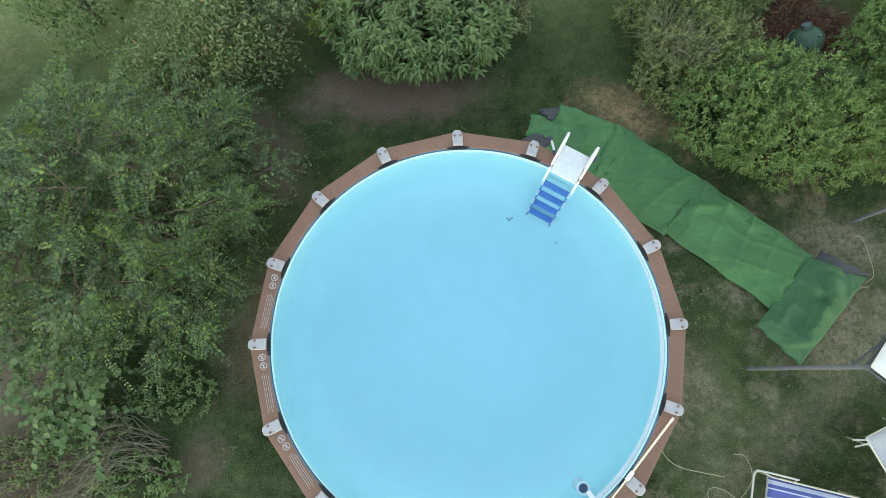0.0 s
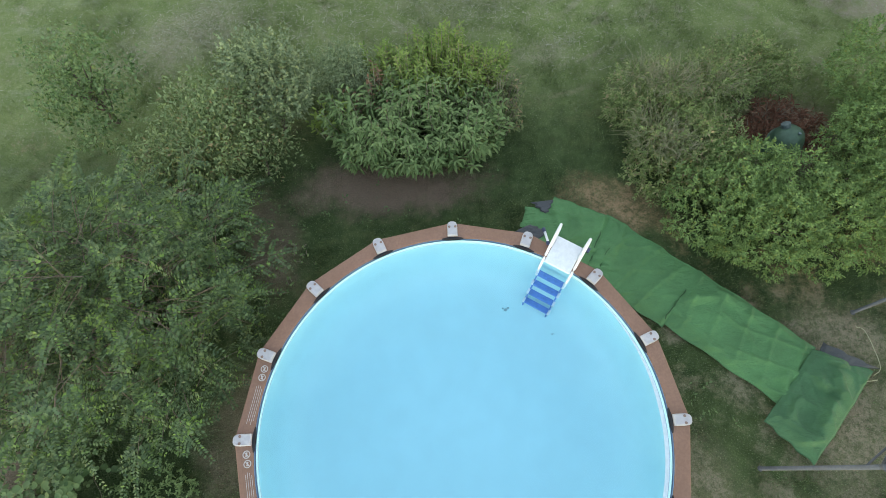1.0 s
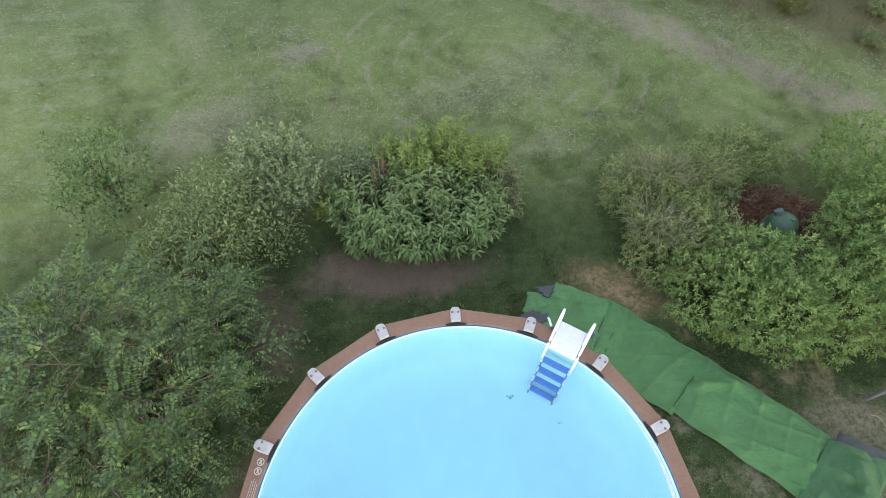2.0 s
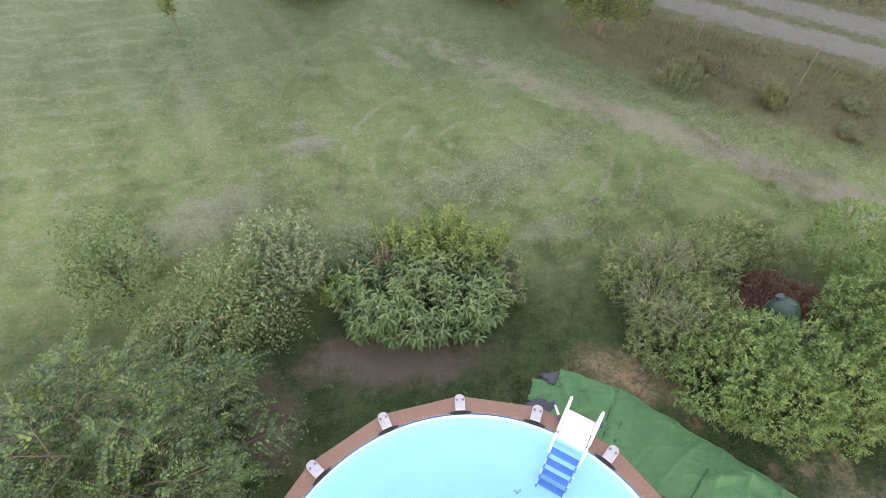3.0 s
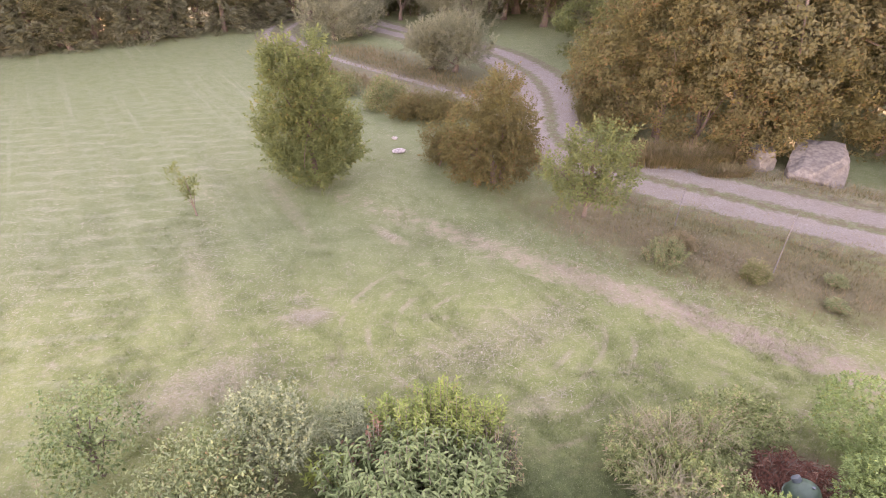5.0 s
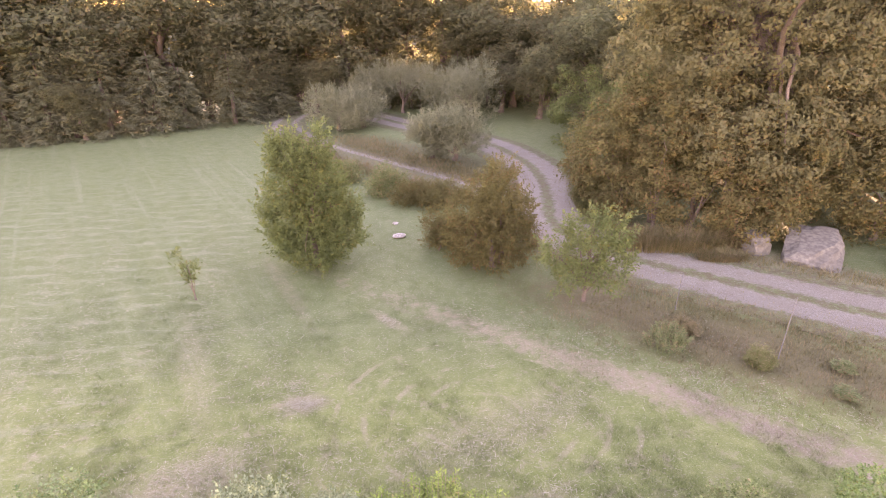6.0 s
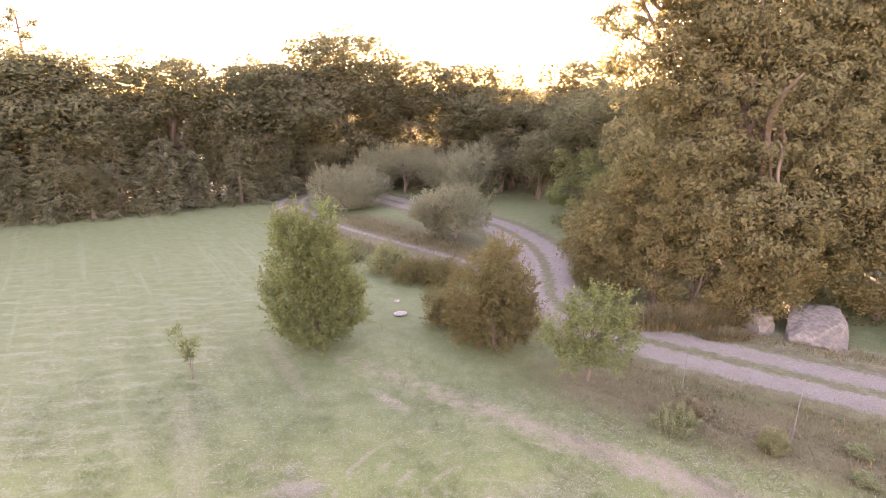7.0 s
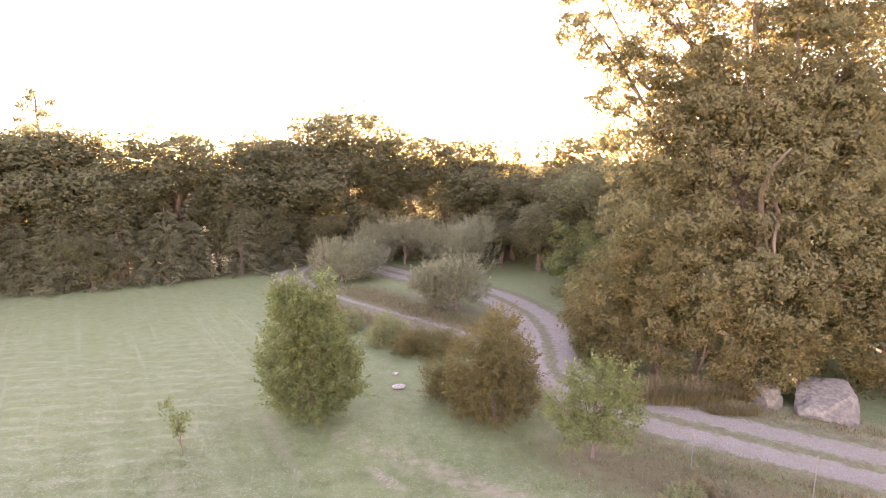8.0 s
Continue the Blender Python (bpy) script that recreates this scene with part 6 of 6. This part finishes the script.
def rough_grass(name, line, spread, count, height, label, wide=0.006):
    """Rough unmown grass scattered along a line."""
    p = smooth_line(line, 0.2)
    at = p[rng.integers(0, len(p), count)] + rng.normal(size=(count, 2)) * spread
    at += (np.sin(at[:, ::-1] * 3.1)) * 0.12
    h = height * (0.4 + 0.9 * rng.random(count))
    a = rng.random(count) * 2 * np.pi
    out = np.c_[np.cos(a), np.sin(a)]
    side = np.c_[-out[:, 1], out[:, 0], np.zeros(count)] * wide
    foot = np.c_[at, np.full(count, -0.04)]
    mid, tip = foot + np.c_[out * (h * 0.2)[:, None], h * 0.7], foot + np.c_[out * (h * 0.7)[:, None], h * 0.95]
    V = np.stack([foot - side, foot + side, mid - side, mid + side, tip], 1).reshape(-1, 3)
    b = np.arange(count)[:, None] * 5
    F = np.concatenate([b + t for t in ((0, 1, 3), (0, 3, 2), (2, 3, 4))], 1).reshape(-1, 3)
    tagged(mesh_object(name, V, F, M_ROUGH), label, "grass", kind="stuff")


rough_grass("bank_grass", [(5.2, 14.4), (7.5, 12.4), (9.6, 11.0), (12.5, 9.4)], (1.5, 0.9), 10000, 0.09, "rough brownish unmown grass on the bank below the road")
rough_grass("verge_grass", [(22, 12.2), (16.5, 14.8), (12.5, 17.2), (9.0, 19.6), (7.9, 23.5), (8.6, 29)], (0.5, 0.4), 9000, 0.16, "unmown yellowish grass along the far verge of the road")
rough_grass("verge_grass", [(13.6, 10.6), (10.0, 13.2), (6.9, 15.4), (4.6, 18.2), (3.6, 22.5)], (0.6, 0.5), 8000, 0.13, "unmown grass along the near verge of the road")
rough_grass("verge_grass", [(3.0, 24.4), (0.4, 26.6), (-3.0, 30.3), (-6.4, 34.4), (-10.0, 39.8)], (0.4, 0.4), 7000, 0.4, "rough grass along the branch road")

rough_grass("rough_meadow", [(4.4, 27.4), (1.4, 30.6), (-2.0, 35.0), (-5.4, 39.6)], (1.0, 1.0), 9000, 0.16, "rough unmown grass between the two farm roads", 0.012)

# ---- the wood behind the field ----
FOREST = "trees of the wood"


def broad_tree(seed, h, w, label):
    return tree("forest_tree", (0, 0, 0), label, "tree", random_lobes(22, 0, 0, h * 0.55, w, w, h * 0.5, w * 0.36, seed), M_WOOD, (0.18, 0.125), 290, 46, 0.66, 0.22, 5, 0.55, 0.4, 0.25, FOREST, 1, "clump")


def conifer(h, label):
    th = root("conifer", (0, 0, 0), label, "tree", FOREST)
    v, f = tube([(0, 0, 0), (0.05, 0, h * 0.5), (0, 0, h)], [0.2, 0.12, 0.02], 8)
    mesh_object("trunk", v, f, M_BARK, th, smooth=True)
    # drooping boughs in loose tiers, each a flat spray of needled twigs
    n, per = 120, 62
    z = 0.5 + (h - 0.9) * np.linspace(0, 1, n) ** 1.15 + rng.normal(size=n) * 0.12
    a = np.arange(n) * 2.4 + rng.normal(size=n) * 0.3
    reach = ((1 - z / h) ** 0.75 * h * 0.33 + 0.2) * (0.6 + 0.55 * rng.random(n))
    out = np.c_[np.cos(a), np.sin(a), np.zeros(n)]
    side = np.c_[-np.sin(a), np.cos(a), np.zeros(n)]
    u = np.sqrt(rng.random((n, per)))
    wide = rng.normal(size=(n, per)) * 0.22 * reach[:, None] * (1.15 - u)
    pts = np.c_[np.zeros((n, 2)), z][:, None] + out[:, None] * (u * reach[:, None])[..., None] + side[:, None] * wide[..., None]
    pts[..., 2] += reach[:, None] * (0.18 * u - 0.42 * u**2) + rng.normal(size=(n, per)) * 0.06
    way = out[:, None] * 0.9 + side[:, None] * np.sign(wide)[..., None] * 0.5 + rng.normal(size=(n, per, 3)) * 0.3 - (0, 0, 0.35)
    v, f = slips(pts.reshape(-1, 3), way.reshape(-1, 3), 0.30 * (0.7 + 0.6 * rng.random(n * per)), 0.1)
    mesh_object("crown", v, f, M_PINE, th)
    return th


kinds = [broad_tree(60, 9.0, 2.6, "broad-leaved tree in the dense wood edge"), broad_tree(61, 8.0, 2.3, "broad-leaved tree in the dense wood edge"),
         broad_tree(62, 10.0, 3.0, "tall broad-leaved tree in the dense wood"), conifer(8.0, "dark conifer at the edge of the wood"), conifer(7.0, "dark conifer at the edge of the wood")]
base_h = [9.0, 8.0, 10.0, 8.0, 7.0]
g = np.random.default_rng(11)
spots = []
# edge rows, from the near west corner round behind the field to the sun's gap
EDGE = smooth_line([(-50, 28), (-38, 34.5), (-29.5, 38.8), (-22.6, 42.0), (-16.3, 46.0), (-12.5, 50.0)], 2.2)
for p in EDGE:
    spots.append((p[0] + g.normal() * 0.4, p[1] + 0.2 + g.normal() * 0.6, g.choice([3, 3, 4, 4, 1]), 6.0 + 2.6 * g.random()))
    spots.append((p[0] + 1.1 + g.normal() * 0.4, p[1] + 1.8 + g.normal() * 0.5, g.choice([3, 4, 1]), 6.6 + 2.4 * g.random()))
for p in EDGE[::1]:
    spots.append((p[0] - 0.3 + g.normal() * 0.8, p[1] + 4.4 + g.normal() * 0.7, g.choice([0, 1, 2]), 10.7 + 1.6 * g.random()))
for p in EDGE[::4]:
    spots.append((p[0] - 1.0 + g.normal() * 0.8, p[1] + 9.0 + g.normal(), 2, 11.4 + 1.2 * g.random()))
spots += [(-10.4, 54.5, 2, 15.6), (-13.4, 54.0, 2, 13.4), (-7.4, 56.0, 0, 15.0), (-4.2, 57.0, 2, 13.4), (-1.0, 58.5, 0, 12.8), (2.2, 57.5, 2, 12.8), (5.4, 58.5, 0, 12.4), (8.4, 58.0, 2, 11.2), (11.2, 57.0, 1, 10.8), (13.8, 56.0, 2, 11.6), (16.6, 54.0, 0, 12.6), (10.0, 61.0, 2, 11.4)]
# the last two, hidden behind the big tree, are added to block low sun
spots += [(13.0, 60.0, 2, 11.8), (7.0, 62.0, 2, 11.6), (-9.5, 51.0, 1, 7.0), (-7.5, 53.0, 4, 6.4), (7.4, 50.5, 1, 8.0), (9.0, 53.5, 0, 8.4), (12.0, 51.5, 0, 8.2), (10.2, 47.0, 1, 8.4), (15.0, 47.0, 2, 11.0), (12.5, 42.5, 0, 8.4), (14.0, 37.5, 0, 9.5), (16.5, 33.0, 2, 11.0), (6.6, 54.0, 3, 7.2), (3.6, 54.0, 4, 6.8), (19.5, 33.0, 0, 11.0), (24.5, 29.0, 2, 12.0)]
used = set()
for x, y, k, h in spots:
    k = int(k)
    s = h * 0.92 / base_h[k]
    m = pose(x, y, -0.05, 0, 0, g.random() * 360) @ Matrix.Diagonal((s * 1.18, s * 1.18, s, 1))
    if k in used:
        copy_thing(kinds[k], m)
    else:
        used.add(k)
        kinds[k].matrix_world = m

# undergrowth closes the wood near the ground; bushes behind are added to block low sun
shrub = tree("undergrowth_bush", (0, 0, 0), "dark undergrowth bush added to close the wood's foot against low sun", "bush", random_lobes(9, 0, 0, 1.5, 2.0, 1.6, 1.4, 0.9, 90), M_WOOD, (0.2, 0.14), 44, 56, 0.6, 0.06, 4, 0.5, 0.3, 0.3, "undergrowth of the wood", 3, "clump")
first = True
rows = [(p[0], p[1] + 0.9, 0.7) for p in EDGE] + [(x, 56.2 + 0.5 * math.sin(x), 1.7) for x in range(-12, 19, 3)] + [(x, 60.5, 2.3) for x in range(-14, 20, 4)] + [(x, 53.4, 1.15) for x in (-4.6, -2.4, -0.2, 2.0, 4.2)] + [(-13.5, 51.5, 0.9), (19.5, 17.5, 1.3), (22.0, 15.5, 1.5), (24.5, 14.0, 1.6), (17.5, 22.5, 1.6), (20.5, 20.0, 1.8), (24.0, 18.0, 2.0), (19.5, 30.0, 1.8), (15.5, 27.0, 2.2), (19.0, 26.0, 2.4), (22.5, 25.0, 2.4), (12.0, 28.5, 2.0), (22.5, 33.0, 2.2), (20.5, 36.5, 2.2), (25.0, 36.0, 2.2), (26.0, 22.0, 2.4), (29.0, 19.0, 2.2)]
rows += [(p[0] - 0.5, p[1] + 3.0, 1.7) for p in EDGE[::2]]
for x, y, s in rows:
    m = pose(x, y, 0, 0, 0, g.random() * 360) @ Matrix.Diagonal((s, s, s * (0.85 + 0.3 * g.random()), 1))
    if first:
        shrub.matrix_world, first = m, False
    else:
        copy_thing(shrub, m)

# a thin pine that stands above the wood
pine = root("tall_pine", (-31.5, 46.5, 0), "thin sparse pine standing above the wood", "tree")
mesh_object("trunk", *tube([(0, 0, 0), (0.1, 0, 6), (0, 0, 14.9)], [0.26, 0.2, 0.06], 8), M_BARK, pine, smooth=True)
for k in range(11):
    z, a = 11.0 + 0.36 * k, k * 2.4
    L = 1.7 - 0.1 * k
    line = np.array([(0, 0, z), (math.cos(a) * L * 0.6, math.sin(a) * L * 0.6, z + 0.15), (math.cos(a) * L, math.sin(a) * L, z + 0.35)])
    mesh_object("limb", *tube(line, [0.07, 0.05, 0.03], 5), M_BARK, pine, smooth=True)
    pts = line[2] + rng.normal(size=(90, 3)) * (0.28, 0.28, 0.12)
    mesh_object("needles", *leaves(pts, rng.normal(size=(90, 3)) + (0, 0, 0.5), 0.38, 0.13), M_PINE, pine)


# ---- grass blades, last and smallest ----
def in_poly(x, y, poly):
    inside = np.zeros(len(x), bool)
    for (x0, y0), (x1, y1) in zip(poly, poly[1:] + poly[:1]):
        inside ^= ((y0 > y) != (y1 > y)) & (x < (x1 - x0) * (y - y0) / (y1 - y0 + 1e-12) + x0)
    return inside


CLOTHS = [[(1.1, 3.2), (1.4, 2.95), (2.2, 2.55), (3.15, 1.42), (4.4, 0.4), (4.9, -0.65), (6.2, 0.6), (5.5, 1.1), (2.7, 3.45), (1.8, 3.85), (1.3, 3.75)]]


def blades(name, x0, x1, y0, y1, count, height, width, label, lying=1.0, fade=99.0, span=8.0, mat=None):
    x, y = x0 + (x1 - x0) * rng.random(count), y0 + (y1 - y0) * rng.random(count)
    clump = np.sin(x * 5.1 + np.sin(y * 3.3) * 2) * np.sin(y * 4.7 + np.sin(x * 2.9) * 2)
    keep = (np.hypot(x, y) > 2.72) & (rng.random(count) < 0.6 + 0.4 * clump) & (rng.random(count) < np.clip((x1 - np.abs(x)) / 1.5, 0, 1))
    keep &= rng.random(count) < np.clip((fade - y) / span, 0, 1)
    for poly in CLOTHS:
        keep &= ~in_poly(x, y, poly)
    for sx, sy, a, b, turn, power in SOIL + STRAW[:9]:
        c, s = math.cos(radians(turn)), math.sin(radians(turn))
        u, v = ((x - sx) * c + (y - sy) * s) / a, (-(x - sx) * s + (y - sy) * c) / b
        keep &= rng.random(count) > 0.92 * power * np.clip((1.35 - np.hypot(u, v)) / 0.8, 0, 1)
    x, y = x[keep], y[keep]
    n = len(x)
    h = height * (0.5 + 0.9 * rng.random(n)) * (1 + 0.4 * clump[keep])
    a = rng.random(n) * 2 * np.pi
    lean = h * (0.3 + 0.8 * rng.random(n)) * lying
    side = np.c_[-np.sin(a), np.cos(a), np.zeros(n)] * width / 2
    foot = np.c_[x, y, np.full(n, -0.04)]
    tip = foot + np.c_[np.cos(a) * lean, np.sin(a) * lean, h + 0.02]
    V = np.stack([foot - side, foot + side, tip], 1).reshape(-1, 3)
    F = np.arange(n * 3).reshape(-1, 3)
    tagged(mesh_object(name, V, F, mat or M_BLADES), label, "grass", kind="stuff")


blades("lawn_grass", -8.5, 8.5, -3.6, 10.0, 420000, 0.042, 0.008, "short uneven lawn grass round the pool", 1.3, 10.0, 5.0)
blades("clover", -4.5, 7.0, -3.4, 8.5, 110000, 0.012, 0.016, "pale clover leaves scattered through the lawn", 1.6, 8.5, 3.0, M_CLOVER)


# ---- cut straw and tufts on the mown field ----
def cut_straw(name, rows, lines, loose, label):
    """Dry stalks left by the mower: heaps (x, y, half length, half width, turn, stalks), lines (points, spread, stalks), and loose ones all over."""
    at = []
    for x, y, a, b, turn, count in rows:
        p = rng.normal(size=(count, 2)) * 0.5 * (a, b)
        c, s = math.cos(radians(turn)), math.sin(radians(turn))
        at.append(np.c_[x + p[:, 0] * c - p[:, 1] * s, y + p[:, 0] * s + p[:, 1] * c])
    for line, spread, count in lines:
        p = smooth_line(line, 0.15)
        q = p[rng.integers(0, len(p), count)] + rng.normal(size=(count, 2)) * spread
        patchy = np.sin(q[:, 0] * 2.3 + 1.3 * np.sin(q[:, 1] * 1.7)) * np.sin(q[:, 1] * 1.9 + 1.1 * np.sin(q[:, 0] * 1.3))
        at.append(q[rng.random(count) < 0.55 + 0.45 * patchy])
    x0, x1, y0, y1, count = loose
    q = np.c_[rng.uniform(x0, x1, count), rng.uniform(y0, y1, count)]
    patchy = np.sin(q[:, 0] * 0.9 + 1.5 * np.sin(q[:, 1] * 0.7)) * np.sin(q[:, 1] * 1.1 + 1.4 * np.sin(q[:, 0] * 0.8))
    at.append(q[rng.random(count) < 0.42 + 0.45 * patchy])
    at = np.concatenate(at)
    n = len(at)
    a = rng.random(n) * np.pi
    L, W = 0.015 + 0.05 * rng.random(n) ** 2, 0.002 + 0.0025 * rng.random(n)
    d = np.c_[np.cos(a), np.sin(a), rng.normal(size=n) * 0.12]
    side = np.c_[-np.sin(a), np.cos(a), np.zeros(n)] * W[:, None]
    mid = np.c_[at, 0.012 + 0.03 * rng.random(n)]
    V = np.stack([mid - d * L[:, None] - side, mid - d * L[:, None] + side, mid + d * L[:, None] + side, mid + d * L[:, None] - side], 1).reshape(-1, 3)
    i = np.arange(n)[:, None] * 4
    F = np.concatenate([i + (0, 1, 2), i + (0, 2, 3)], 1).reshape(-1, 3)
    tagged(mesh_object(name, V, F, M_CUT), label, "straw", kind="stuff")


cut_straw("cut_straw", [(-3.05, 9.9, 0.55, 0.3, 10, 700), (-3.3, 10.5, 0.4, 0.4, 0, 200), (-1.2, 13.6, 0.6, 0.2, -50, 350), (-5.2, 7.6, 1.6, 0.8, 30, 700), (1.6, 8.6, 2.2, 1.0, 25, 1300), (2.9, 9.6, 1.2, 0.5, 20, 400), (-4.4, 8.2, 1.0, 0.7, 0, 350), (-1.5, 8.0, 2.0, 0.8, 10, 700), (2.4, 7.2, 0.5, 0.3, 0, 160)],
          [([(2.2, 13.6), (4.2, 12.1), (6.4, 10.6), (9.0, 8.6), (12.0, 6.4)], 0.5, 5200), ([(0.4, 14.6), (2.2, 13.6)], 0.35, 450),
           ([(-5.0, 9.5), (-6.1, 12.5), (-7.3, 16.0), (-9.0, 21.0)], 0.35, 2200), ([(-3.2, 8.4), (-4.0, 10.5), (-5.2, 14.0)], 0.4, 1100),
           ([(-8.0, 8.0), (-9.4, 12.0), (-11.2, 17.0), (-13.5, 23.0)], 0.35, 2200), ([(-10.2, 10.0), (-12.2, 15.0), (-15.0, 22.0)], 0.35, 1900)],
          (-16.0, 9.0, 6.3, 24.0, 26000), "pale cut straw left lying over the mown field")
blades("field_grass", -15.0, 12.0, 6.0, 21.0, 300000, 0.022, 0.015, "short mown grass tufts of the open field", 2.4, 21.0, 7.0)
